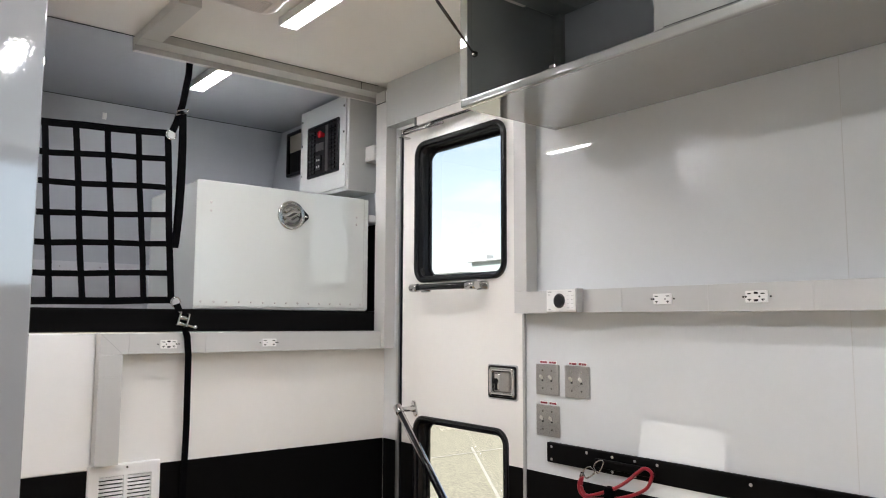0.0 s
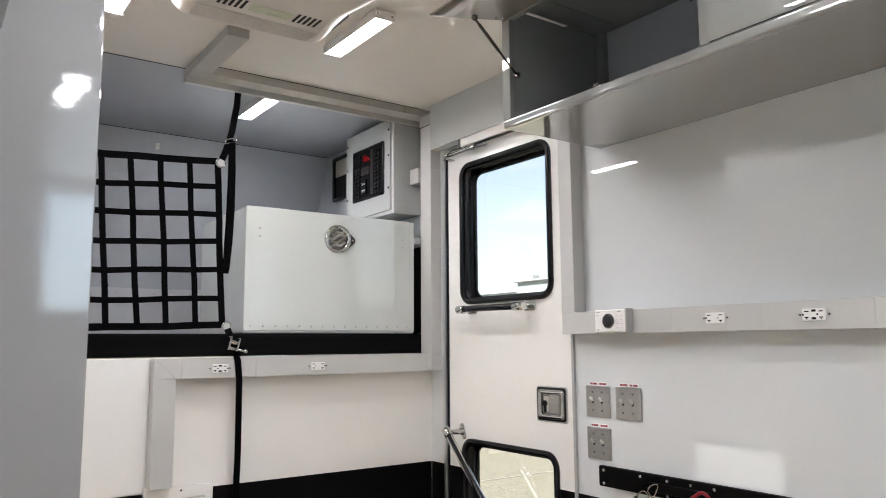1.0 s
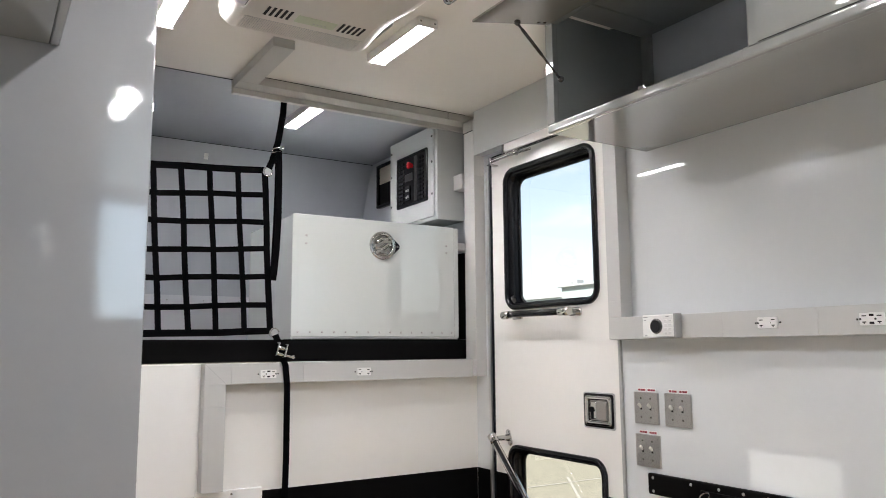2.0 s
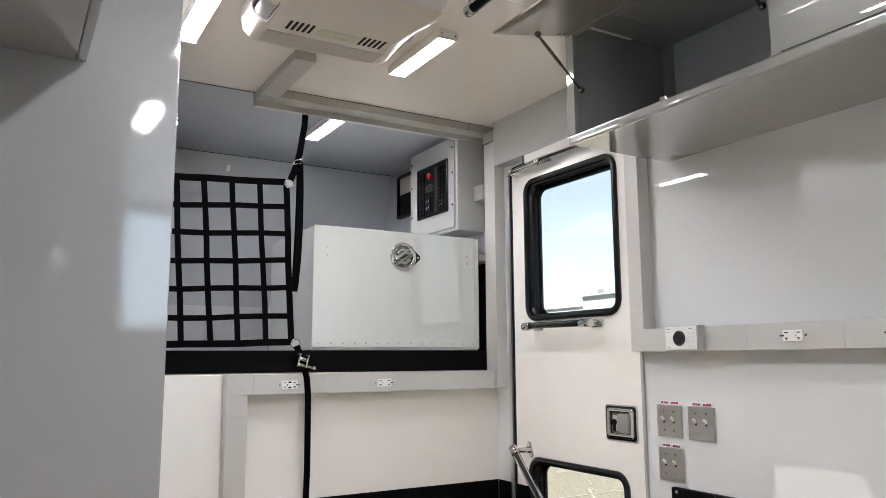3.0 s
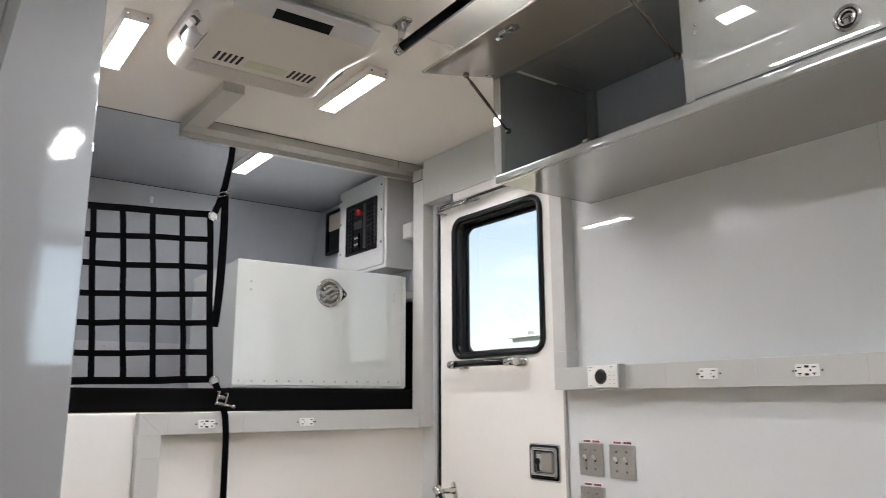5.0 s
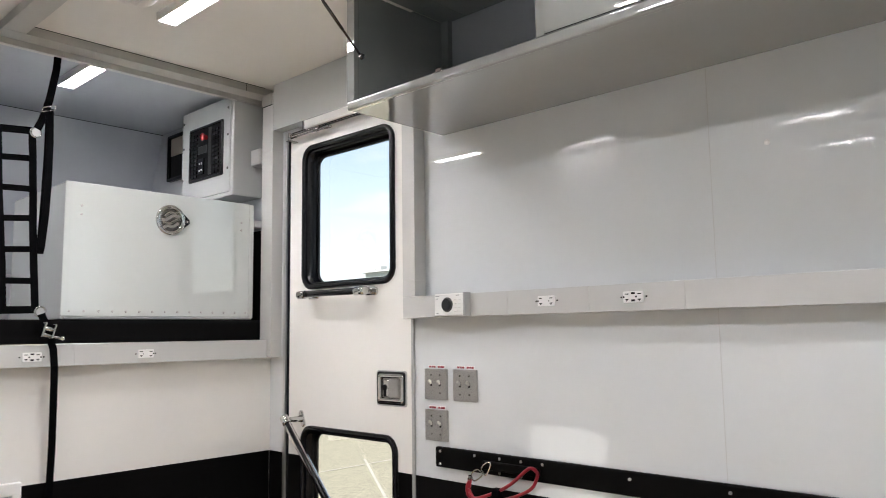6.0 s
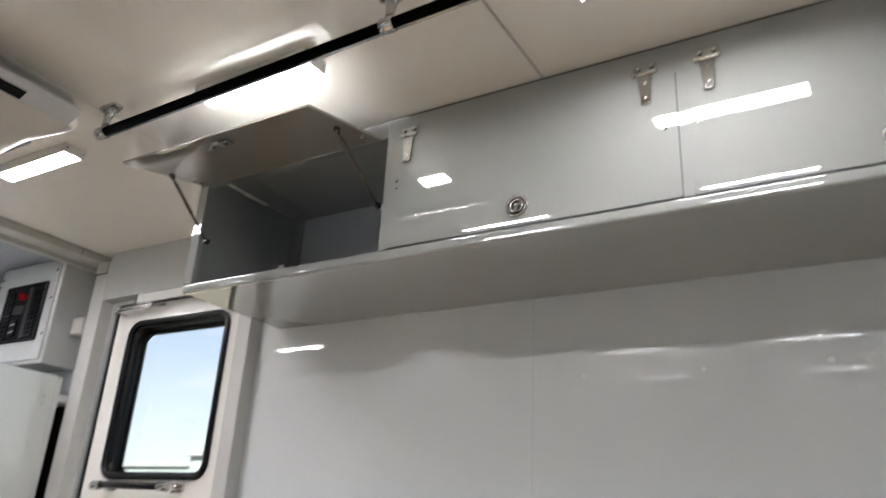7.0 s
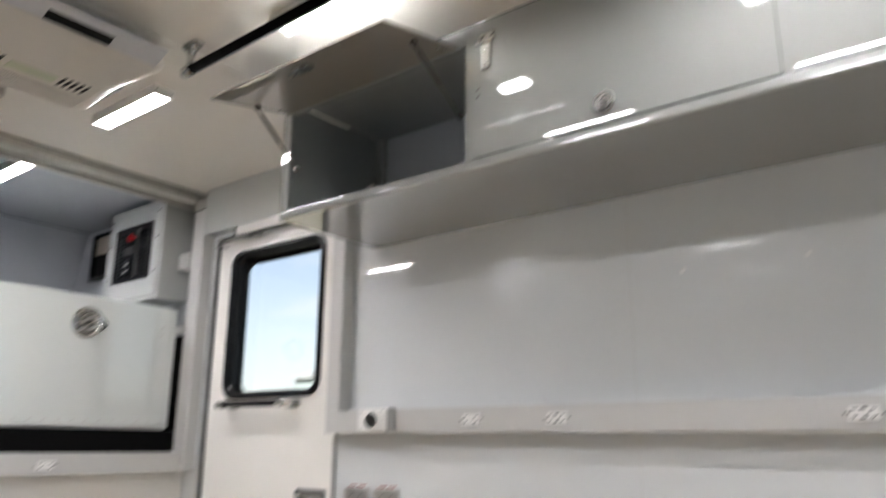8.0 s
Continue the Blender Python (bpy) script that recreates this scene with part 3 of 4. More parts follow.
def t_hinge(cab_part, y, face, s):
    """A strap hinge: leaf plate on the rail above, pinned barrel, and a tapering strap on the door."""
    def bx(w0, w1, y0, y1, z0, z1, bev):
        return bm_box((min(face + s * w0, face + s * w1), y0, z0), (max(face + s * w0, face + s * w1), y1, z1), bev)
    p = part("hinge", bx(0.0, 0.004, y - 0.024, y + 0.024, 2.283, 2.306, 0.0012), M_HINGE, cab_part, "bright steel strap hinge")
    part("hinge_barrel", bm_rod((face + s * 0.0075, y - 0.0235, 2.2805), (face + s * 0.0075, y + 0.0235, 2.2805), 0.0056, 14), M_CHROME, p)
    for sg in (-1, 1):
        part("hinge_pin", bm_ball((face + s * 0.0075, y + sg * 0.024, 2.2805), 0.0062, 0.6, "y"), M_CHROME, p)
    low, high = [[(y - a, 2.279), (y - b, 2.207), (y - b + 0.003, 2.204), (y + b - 0.003, 2.204), (y + b, 2.207), (y + a, 2.279)] for a, b in ((0.0150, 0.0105), (0.0138, 0.0095))]
    part("hinge_strap", bm_layers("x", [(low, face + s * 0.0020), (low, face + s * 0.0062), (high, face + s * 0.0074)]), M_HINGE, p)
    part("hinge_fold", bm_rod((face + s * 0.0060, y - 0.0105, 2.2065), (face + s * 0.0060, y + 0.0105, 2.2065), 0.0030, 10), M_HINGE, p)
    for dy, z, r in ((-0.0145, 2.2975, 0.0056), (0.0145, 2.2975, 0.0056), (0, 2.258, 0.0048), (0, 2.221, 0.0048)):
        part("hinge_screw", bm_ball((face + s * 0.0070, y + dy, z), r, 0.75, "x"), M_CHROME, p)


def ring_latch(owner, y, z, face, s, r=0.0268):
    """A round flush pull latch."""
    def disc(r0, r1, w0, w1, mat, nm, par):
        loops = [([(y + q * math.cos(2 * math.pi * k / 28), z + q * math.sin(2 * math.pi * k / 28)) for k in range(28)], face + s * w) for q, w in ((r1, w0), (r1, w1 - 0.001), (r1 - 0.002, w1), (r0 + 0.002, w1), (r0, w1 - 0.0015), (r0, w0))]
        b = bm_layers("x", loops, ring=True)
        for f in b.faces:
            f.smooth = True
        return part(nm, b, mat, par)
    l0 = disc(r * 0.74, r, 0.0002, 0.0052, M_STEEL, "latch", owner)
    disc(r * 0.93, r * 1.03, 0.0002, 0.0042, M_CHROME, "latch_rim", l0)
    part("latch_cup", bm_rod((face + s * 0.0002, y, z), (face + s * 0.0012, y, z), r * 0.78, 24), M_DARK, l0)
    disc(r * 0.46, r * 0.66, 0.0010, 0.0056, M_HINGE, "latch_ring", l0)
    part("latch_dish", bm_ball((face + s * 0.0004, y, z), r * 0.46, 0.22, "x"), M_STEEL, l0)
    for nm, w, k in (("pull_shadow", 0.0058, 1.0), ("latch_pull", 0.0066, 0.78)):
        grip = [(y + u * r * k, z + (-0.36 + (v + 0.36) * k) * r) for u, v in ((-0.34, -0.02), (-0.20, -0.10), (-0.24, -0.46), (-0.40, -0.66), (0.40, -0.66), (0.24, -0.46), (0.20, -0.10), (0.34, -0.02))]
        part(nm, bm_layers("x", [(grip, face + s * 0.0015), (grip, face + s * w)]), M_DARK if k == 1.0 else M_STEEL, l0)
    return l0


def bent_door(y0, y1, face, i, s):
    """A sheet door whose lower edge rolls gently inwards."""
    zs = [DZ1, DZ1 - 0.0008, 2.05] + [2.045 - 0.068 * k / 12 for k in range(13)]
    front = [(face + s * (0.0022 if z == DZ1 else 0.0030 - 0.5415 * max(0.0, 2.045 - z) ** 2), z) for z in zs]
    prof = front + [(face + i * 0.0003, DZ0), (face + i * 0.0003, DZ1)]
    bm = bmesh.new()
    a, b = [[bm.verts.new((x, y, z)) for x, z in prof] for y in (y0, y1)]
    n = len(prof)
    for k in range(n):
        f = bm.faces.new((a[k], a[(k + 1) % n], b[(k + 1) % n], b[k]))
        f.smooth = 0 < k < len(zs) - 1
    bm.faces.new(a)
    bm.faces.new(list(reversed(b)))
    bmesh.ops.recalc_face_normals(bm, faces=bm.faces[:])
    bmesh.ops.split_edges(bm, edges=[e for e in bm.edges if not all(f.smooth for f in e.link_faces)])
    return bm


def cabinet_run(mirror, open_first, label):
    """The run of overhead cabinets on one wall; mirror lays it on the other wall."""
    face, back, s = (CF, CB - 0.001, -1) if not mirror else (0.182, L + 0.001, 1)
    run = thing("overhead_cabinet", ((face + back) / 2, 0, CZ), label, "cabinet")
    def bx(x0, x1, y0, y1, z0, z1, bev=0.0):
        return bm_box((min(x0, x1), y0, z0), (max(x0, x1), y1, z1), bev)
    y_end = 1.999 if not mirror else 2.022
    i = -s   # towards the wall
    part("bottom_panel", bx(face + i * 0.022, back, Y0 + 0.012, y_end - 0.001, CZ, CZ + 0.016), M_CAB, run)
    part("end_panel", bx(face + i * 0.022, back, y_end - 0.018, y_end, CZ + 0.0165, C - 0.014), M_CAB, run)
    part("end_cleat", bx(face + i * 0.27, back, y_end - 0.0215, y_end, C - 0.0135, C - 0.0065), M_CAB, run)
    lip = bm_box((min(face, face + i * 0.022), Y0 + 0.012, CZ - 0.002), (max(face, face + i * 0.022), y_end, DZ0 - 0.0025), 0.0055, 6)
    for f in lip.faces:
        f.smooth = True
    part("bottom_rail", lip, M_CAB, run)
    part("top_rail", bx(face, face + i * 0.02, Y0 + 0.012, BAYS[0][1] - 0.0005, DZ1 + 0.0004, C - 0.005), M_CAB, run)
    part("top_rail", bx(face, face + i * 0.02, BAYS[0][1] + 0.0005, y_end, (2.294 if open_first else DZ1 + 0.0004), C - 0.005), M_CAB, run)
    part("end_stile", bx(face, face + i * 0.02, BAYS[0][0] + 0.001, y_end, DZ0 - 0.0035, (2.2935 if open_first else DZ1), 0.002), M_CAB, run)
    for (a0, a1), (b0, b1) in zip(BAYS, BAYS[1:]):
        part("stile", bx(face, face + i * 0.02, b0 + 0.0005, a1 - 0.0005, DZ0 - 0.0035, DZ1 + 0.0002), M_CAB, run)
        part("divider", bx(face + i * 0.021, back, (a1 + b0) / 2 - 0.008, (a1 + b0) / 2 + 0.008, CZ + 0.0165, C - 0.001), M_CABIN, run)
    # back takes a lighter grey than the end: lamp light put into its colour
    part("lining_back", bx(back - i * 0.004, back - i * 0.001, BAYS[0][1] - 0.01, y_end - 0.02, CZ + 0.0175, C - 0.002), M_LOFT, run, "back lining, lighter grey standing in for light on it")
    part("lining_end", bx(face + i * 0.03, back - i * 0.005, y_end - 0.021, y_end - 0.0185, CZ + 0.0175, C - 0.0145), M_CABIN, run, "dull grey cabinet lining")
    part("lining_floor", bx(face + i * 0.03, back - i * 0.005, BAYS[0][1] - 0.005, y_end - 0.022, CZ + 0.0165, CZ + 0.019), M_CABIN, run, "dull grey cabinet lining")
    part("lining_top", bx(face + i * 0.03, back - i * 0.005, BAYS[0][1] - 0.005, 1.880, C - 0.006, C - 0.002), M_CABIN, run, "dull grey cabinet lining")
    part("lining_top", bx(face + i * 0.03, back - i * 0.005, 1.883, y_end - 0.022, C - 0.006, C - 0.002), M_CABIN, run, "dull grey cabinet lining")
    part("corner_post", bx(back - i * 0.026, back - i * 0.005, 1.945, y_end - 0.022, CZ + 0.02, C - 0.007), M_CABIN, run, "dull grey boxed corner")
    for k, (b0, b1) in enumerate(BAYS):
        if k == 0 and open_first:
            continue
        d = part("cabinet_door", bent_door(b1 + 0.0012, b0 - 0.0003, face, i, s), M_CAB, run)
        # dark strips draw the gap and the shadow along the bottom and one side
        part("door_gap_shadow", bm_join([bx(face + i * 0.0003, face + s * 0.0003, b1 - 0.0002, b0 + 0.0010, DZ0 - 0.0022, DZ0 - 0.0004), bx(face + i * 0.0003, face + s * 0.0003, b1 - 0.0002, b1 + 0.0010, DZ0 - 0.0003, DZ1)]), M_DARK, d, "dark gap and shadow line along the door's edges")
        part("back_panel", bx(face + i * 0.0002, face + i * 0.006, b1 + 0.0002, b0 - 0.0002, DZ0 - 0.003, DZ1 + 0.0004), M_CAB, d)
        ring_latch(d, (b0 + b1) / 2 + 0.006, DZ0 + 0.046, face + s * 0.0028, s)
        for y in (b0 - 0.045, b1 + 0.063):
            t_hinge(d, y, face + s * 0.0030, s)
        for y in (b0 - 0.016, b1 + 0.026):
            for z in (2.157, 2.137):
                part("rivet", bm_ball((face + s * 0.0030, y, z), 0.0036, 0.45, "x"), M_STEEL, d)
    return run


right_run = cabinet_run(False, True, "pale grey glossy overhead cabinet run with one raised door")
cabinet_run(True, False, "pale grey glossy overhead cabinet run, doors shut")
# the raised door of the first bay, hinged along its top edge
b0, b1 = BAYS[0][0] + 0.010, BAYS[0][1] + 0.014
drop = math.atan2(0.058, 0.283)
hinge_m = Matrix.Translation((CF - 0.008, 0, 2.291)) @ Matrix.Rotation(-drop, 4, "Y")
# in the hinge's own axes the door lies along -x, its inner face down
flap = part("raised_door", turned(bm_plate("z", -0.294, -0.002, b1 + 0.002, b0 - 0.002, 0.0025, -0.0025, 0.006, 0.0006), hinge_m), M_FLAP, right_run, "raised glossy cabinet door, warm grey on its back")
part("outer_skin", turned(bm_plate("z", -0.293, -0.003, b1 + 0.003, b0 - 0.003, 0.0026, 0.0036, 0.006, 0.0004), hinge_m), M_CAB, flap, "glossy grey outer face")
for y in (b0 - 0.036, b1 + 0.058):
    part("raised_hinge", turned(bm_box((-0.072, y - 0.015, 0.0037), (0.004, y + 0.015, 0.0077), 0.001), hinge_m), M_STEEL, flap)
part("latch_body", turned(bm_join([bm_box((-0.268, 1.600, -0.016), (-0.238, 1.655, -0.0026), 0.003), bm_box((-0.282, 1.612, -0.022), (-0.250, 1.640, -0.012), 0.003), bm_rod((-0.252, 1.660, -0.012), (-0.252, 1.676, -0.012), 0.008, 12)]), hinge_m), M_CHROME, flap)
for y, ys in ((b0 - 0.030, b0 - 0.026), (b1 + 0.034, b1 + 0.012)):
    pt = hinge_m @ Vector((-0.148, y, -0.012))
    pb = Vector((CF + 0.016, ys, 2.108))
    st = part("strut", bm_rod(pt, pb, 0.0036, 12), M_ROD, flap, "bronze door strut")
    part("strut_sleeve", bm_rod(pt.lerp(pb, 0.10), pt.lerp(pb, 0.55), 0.0050, 12), M_ROD, st)
    for q, nm in ((pt, "strut_head"), (pb, "strut_foot")):
        part(nm, bm_join([bm_ball(q, 0.0078), bm_box((q.x - 0.008, q.y - 0.006, q.z - 0.003), (q.x + 0.008, q.y + 0.006, q.z + 0.010), 0.002)]), M_ROD, st)
for y in (b0 - 0.020, b1 + 0.024):
    for u in (-0.055, -0.030):
        part("rivet", turned(bm_ball((u, y, -0.0025), 0.0058, 0.6, "z"), hinge_m), M_STEEL, flap)
part("catch_plate", bm_join([bm_box((CF + 0.012, 1.612, DZ0 - 0.006), (CF + 0.034, 1.650, DZ0 + 0.004), 0.002), bm_box((CF + 0.018, 1.622, DZ0 + 0.002), (CF + 0.024, 1.642, DZ0 + 0.014), 0.001)]), M_CHROME, right_run, "small bright catch plate")

# ---- grey partition ----
setting("partition", bm_box((L + 0.001, 2.024, 0.001), (0.378, 2.062, C - 0.001), 0.003), M_PART, "glossy grey painted partition panel", "partition")


# unseen panel, added so that the right wall mirrors a lamp glow
setting("unseen_return", bm_box((0.340, 2.0625, 1.0), (0.3775, 2.56, C - 0.001), 0.003), M_PART, "unseen glossy grey return added to catch lamp glow", "partition")


# ---- ceiling lamps ----
def ceiling_lamp(base):
    x, y, z = base
    lamp = thing("ceiling_lamp", base, "slim lit strip lamp screwed to the ceiling", "lamp", "ceiling lamps")
    part("housing", bm_join([bm_box((x - 0.036, y - 0.176, z - 0.030), (x - 0.0285, y + 0.176, z - 0.0005), 0.002),
                             bm_box((x + 0.0285, y - 0.176, z - 0.030), (x + 0.036, y + 0.176, z - 0.0005), 0.002),
                             bm_box((x - 0.0286, y - 0.176, z - 0.012), (x + 0.0286, y + 0.176, z - 0.0005))]), M_LAMPB, lamp)
    part("diffuser", bm_box((x - 0.0282, y - 0.174, z - 0.0235), (x + 0.0282, y + 0.174, z - 0.0125)), M_LED, lamp, "glowing white diffuser")
    for sgn in (-1, 1):
        cap = part("end_cap", bm_box((x - 0.037, min(y + sgn * 0.176, y + sgn * 0.185), z - 0.032), (x + 0.037, max(y + sgn * 0.176, y + sgn * 0.185), z - 0.0005), 0.003), M_LAMPB, lamp)
        for dx in (-0.026, 0.026):
            part("screw", bm_ball((x + dx, y + sgn * 0.185, z - 0.016), 0.0035, 0.5, "y"), M_STEEL, cap)
    return lamp


lamp = ceiling_lamp((1.234, 2.418, C))
for x, y in ((1.245, 3.330), (1.204, 1.465), (1.245, 0.480),
             (0.502, 3.230), (0.506, 2.490), (0.525, 1.415), (0.528, 0.510)):
    copy_thing(lamp, Matrix.Translation((x, y, C)))

# ---- ceiling air conditioner ----
ac = thing("ceiling_air_conditioner", (0.83, 2.12, C), "warm white ceiling air conditioner with louvres and dial", "air conditioner")
def aloop(x0, x1, y0, y1, r, pinch=0.0):
    """Rounded rectangle whose +x side is drawn in at its middle."""
    pts = round_loop(x0, x1, y0, y1, r, 8)
    out = []
    for (u, v), (u2, v2) in zip(pts, pts[1:] + pts[:1]):
        n = 12 if math.hypot(u2 - u, v2 - v) > 0.12 else 1
        out += [(u + (u2 - u) * k / n, v + (v2 - v) * k / n) for k in range(n)]
    return [(u - (pinch * math.exp(-((v - 2.20) / 0.13) ** 2) if u > 0.85 else 0.0), v) for u, v in out]
shell = bm_layers("z", [(aloop(0.612, 1.098, 1.998, 2.452, 0.06), C - 0.0005), (aloop(0.612, 1.098, 1.988, 2.452, 0.06), C - 0.036),
                        (aloop(0.615, 1.094, 1.958, 2.444, 0.06, 0.010), C - 0.066), (aloop(0.624, 1.084, 1.946, 2.424, 0.055, 0.024), C - 0.086),
                        (aloop(0.632, 1.070, 1.944, 2.402, 0.035, 0.032), C - 0.097), (aloop(0.650, 1.054, 1.956, 2.380, 0.02, 0.030), C - 0.101)])
for f in shell.faces:
    f.smooth = len(f.verts) == 4
part("shell", shell, M_ACW, ac)
acz = C - 0.101
grille = part("grille", bm_join([bm_box((0.660 + 0.0068 * k, 2.300, acz - 0.0030), (0.6640 + 0.0068 * k, 2.378, acz + 0.001)) for k in range(55)]), M_ACW, ac, "fine ribbed intake grille")
part("grille_back", bm_box((0.664, 2.299, acz - 0.0006), (1.034, 2.377, acz + 0.001)), M_TRIM, grille)
for gx in (0.708, 0.934):
    for k in range(5):
        part("louvre_slot", bm_box((gx + 0.0165 * k - 0.0042, 2.211, acz - 0.0012), (gx + 0.0165 * k + 0.0042, 2.268, acz + 0.001), 0.0005, 1), M_DARK, ac)
lab = part("control_label", bm_plate("z", 0.796, 0.918, 2.222, 2.268, acz + 0.001, acz - 0.0015, 0.004, 0.0005), M_ACL, ac, "pale green control label")
for k in range(4):
    part("label_mark", bm_box((0.850 + 0.012 * k, 2.252, acz - 0.0019), (0.857 + 0.012 * k, 2.257, acz - 0.0014)), M_TRIM, lab)
hood_m = Matrix.Translation((0, 1.955, C - 0.1015)) @ Matrix.Rotation(radians(-24.5), 4, "X")
part("outlet_hood", turned(bm_box((0.650, -0.060, -0.002), (1.044, 0.0, 0.008), 0.0015), hood_m), M_ACG, ac, "grey sloping outlet hood")
part("outlet_slot", turned(bm_box((0.752, -0.036, -0.0035), (0.912, -0.004, 0.001), 0.0005), hood_m), M_DARK, ac, "dark air outlet slot")
part("slot_lip", turned(bm_box((0.748, -0.0395, -0.005), (0.916, -0.0365, 0.001), 0.0008), hood_m), M_ACG, ac)
dial_m = Matrix.Translation((0.626, 2.185, C - 0.082)) @ Matrix.Rotation(radians(42), 4, "Y")
collar = bm_frame("z", -0.038, 0.034, -0.082, 0.082, 0.007, 0.014, -0.0055, 0.030, 0.003)
dial = part("dial_recess", turned(collar, dial_m), M_ACW, ac, "rounded collar of the dial recess")
# no real hollow here: a dark plate gives the collar's inside its shade
part("recess_shade", turned(bm_plate("z", -0.031, 0.027, -0.075, 0.075, 0.004, -0.0015, 0.024, 0.001), dial_m), M_DIAL, dial, "dark plate standing in for shade in the recess")
part("dial", turned(bm_join([bm_rod((0.002, -0.034, 0.002), (0.002, 0.046, 0.002), 0.023, 24), bm_rod((0.002, 0.044, 0.002), (0.002, 0.054, 0.002), 0.015, 20)]), dial_m), M_ACG, dial)
part("dial_tab", turned(bm_box((-0.028, -0.062, -0.020), (-0.010, -0.030, -0.006), 0.003), dial_m), M_WHITE, dial)
part("side_vent", turned(bm_plate("y", -0.060, 0.060, -0.008, 0.008, 0.002, -0.002, 0.007, 0.001), Matrix.Translation((1.095, 2.27, C - 0.060)) @ Matrix.Rotation(radians(90), 4, "Z")), M_ACG, ac)

# ---- ceiling grab rail ----
grab = thing("ceiling_grab_rail", (1.125, 0.2, C), "black ceiling grab rail on chrome brackets", "grab rail")
gz = 2.268


def rail_x(y):
    return 1.1075 + (y - 1.0) * 0.0245


def rail_rod(dx, dz, r):
    return bm_rod((rail_x(-1.2) + dx, -1.20, gz + dz), (rail_x(1.955) + dx, 1.955, gz + dz), r)


part("tube", rail_rod(0, 0, 0.0124), M_RAIL, grab)
part("tube_strip", rail_rod(0.0062, -0.0106, 0.0042), M_CHROME, grab, "bright underside strip")
part("tube_cap", bm_ball((rail_x(1.955), 1.955, gz), 0.0150, 0.35, "y"), M_CHROME, grab, "chrome end cap")
for y in (1.938, 1.003, 0.068, -0.867):
    gx = rail_x(y)
    c = part("bracket", bm_rod((gx, y - 0.016, gz), (gx, y + 0.016, gz), 0.0172), M_CHROME, grab, "chrome bracket")
    neck = [[(gx + dx + q * math.cos(2 * math.pi * k / 16), y + 1.25 * q * math.sin(2 * math.pi * k / 16)) for k in range(16)] for q, dx in ((0.0085, 0.001), (0.0085, 0.002), (0.0095, 0.004), (0.0135, 0.0055), (0.0215, 0.006))]
    nk = bm_layers("z", [(lp, z) for lp, z in zip(neck, (gz + 0.012, gz + 0.030, gz + 0.043, C - 0.012, C - 0.0075))])
    for f in nk.faces:
        f.smooth = True
    part("bracket_neck", nk, M_CHROME, c)
    part("bracket_foot", bm_plate("z", gx - 0.011, gx + 0.022, y - 0.034, y + 0.034, C - 0.0005, C - 0.008, 0.009, 0.002), M_CHROME, c)
    for dy in (-0.0265, 0.0265):
        part("bracket_screw", bm_ball((gx + 0.0055, y + dy, C - 0.008), 0.0052, 0.6, "z"), M_STEEL, c)

# ---- chest on the loft deck ----
cx0, cx1, cy0, cy1, cz0, cz1 = 1.096, 1.872, 3.050, 3.60, DECK, 1.832
chest = thing("storage_chest", ((cx0 + cx1) / 2, 3.3, DECK), "pale glossy metal storage chest on the loft deck", "chest")
part("body", bm_join([bm_box((cx0 + 0.002, cy0 + 0.006, cz0 + 0.001), (cx1 - 0.002, cy1, cz1 - 0.003), 0.004)]), M_CHEST, chest)
lid = part("front_door", bm_plate("y", cx0, cx1 - 0.022, cz0 + 0.012, cz1, cy0 + 0.008, cy0, 0.006, 0.002), M_CHEST, chest, "glossy drop-down front door")
part("side_flange", bm_box((cx1 - 0.021, cy0 + 0.002, cz0 + 0.008), (cx1, cy0 + 0.012, cz1 - 0.002), 0.002), M_CHEST, chest)
part("bottom_hinge", bm_box((cx0 + 0.01, cy0 - 0.001, cz0 + 0.002), (cx1 - 0.012, cy0 + 0.006, cz0 + 0.010), 0.002), M_ALU, chest, "long metal piano hinge")
for k in range(15):
    part("rivet", bm_ball((cx0 + 0.028 + k * 0.0508, cy0, cz0 + 0.030), 0.0046, 0.6, "y"), M_PLATE, lid)
for x in (cx0 + 0.058, cx1 - 0.062):
    for z in (cz1 - 0.085, cz1 - 0.117):
        part("bolt", bm_ball((x, cy0, z), 0.0052, 0.6, "y"), M_PLATE, lid)
kx, kz = 1.491, 1.727
def knob_ring(r0, r1, w0, w1, nm, mat, par):
    loops = [([(kx + q * math.cos(2 * math.pi * k / 32), kz + q * math.sin(2 * math.pi * k / 32)) for k in range(32)], cy0 - w) for q, w in ((r1, w0), (r1, w1 - 0.002), (r1 - 0.003, w1), (r0 + 0.003, w1), (r0, w1 - 0.003), (r0, w0))]
    b = bm_layers("y", loops, ring=True)
    for f in b.faces:
        f.smooth = True
    return part(nm, b, mat, par)
latch = knob_ring(0.044, 0.060, 0.0003, 0.009, "latch", M_CHROME, lid)
part("latch_cup", bm_rod((kx, cy0 - 0.0004, kz), (kx, cy0 - 0.002, kz), 0.045, 28), M_STEEL, latch)
for k, dz in enumerate((-0.024, -0.008, 0.010, 0.026)):
    half = math.sqrt(0.042 ** 2 - dz ** 2) - 0.004
    pts = [(kx + half * (q / 4 - 1), cy0 - 0.006, kz + dz + 0.005 * math.sin(q * 0.9 + k * 1.7) + 0.010 * (q / 4 - 1)) for q in range(9)]
    part("latch_fold", bm_path(pts, 0.0062, 8), M_CHROME if k % 2 else M_PLATE, latch)
hasp = bmesh.new()
edge = [(0.030, 0.053), (0.056, 0.030), (0.072, 0.014), (0.080, 0.006), (0.080, -0.008), (0.072, -0.016), (0.056, -0.032), (0.030, -0.053)]
low = [hasp.verts.new((kx + u, cy0 - 0.0004, kz + v)) for u, v in edge]
high = [hasp.verts.new((kx + u, cy0 - 0.0050, kz + v * 0.94)) for u, v in edge]
hasp.faces.new(low)
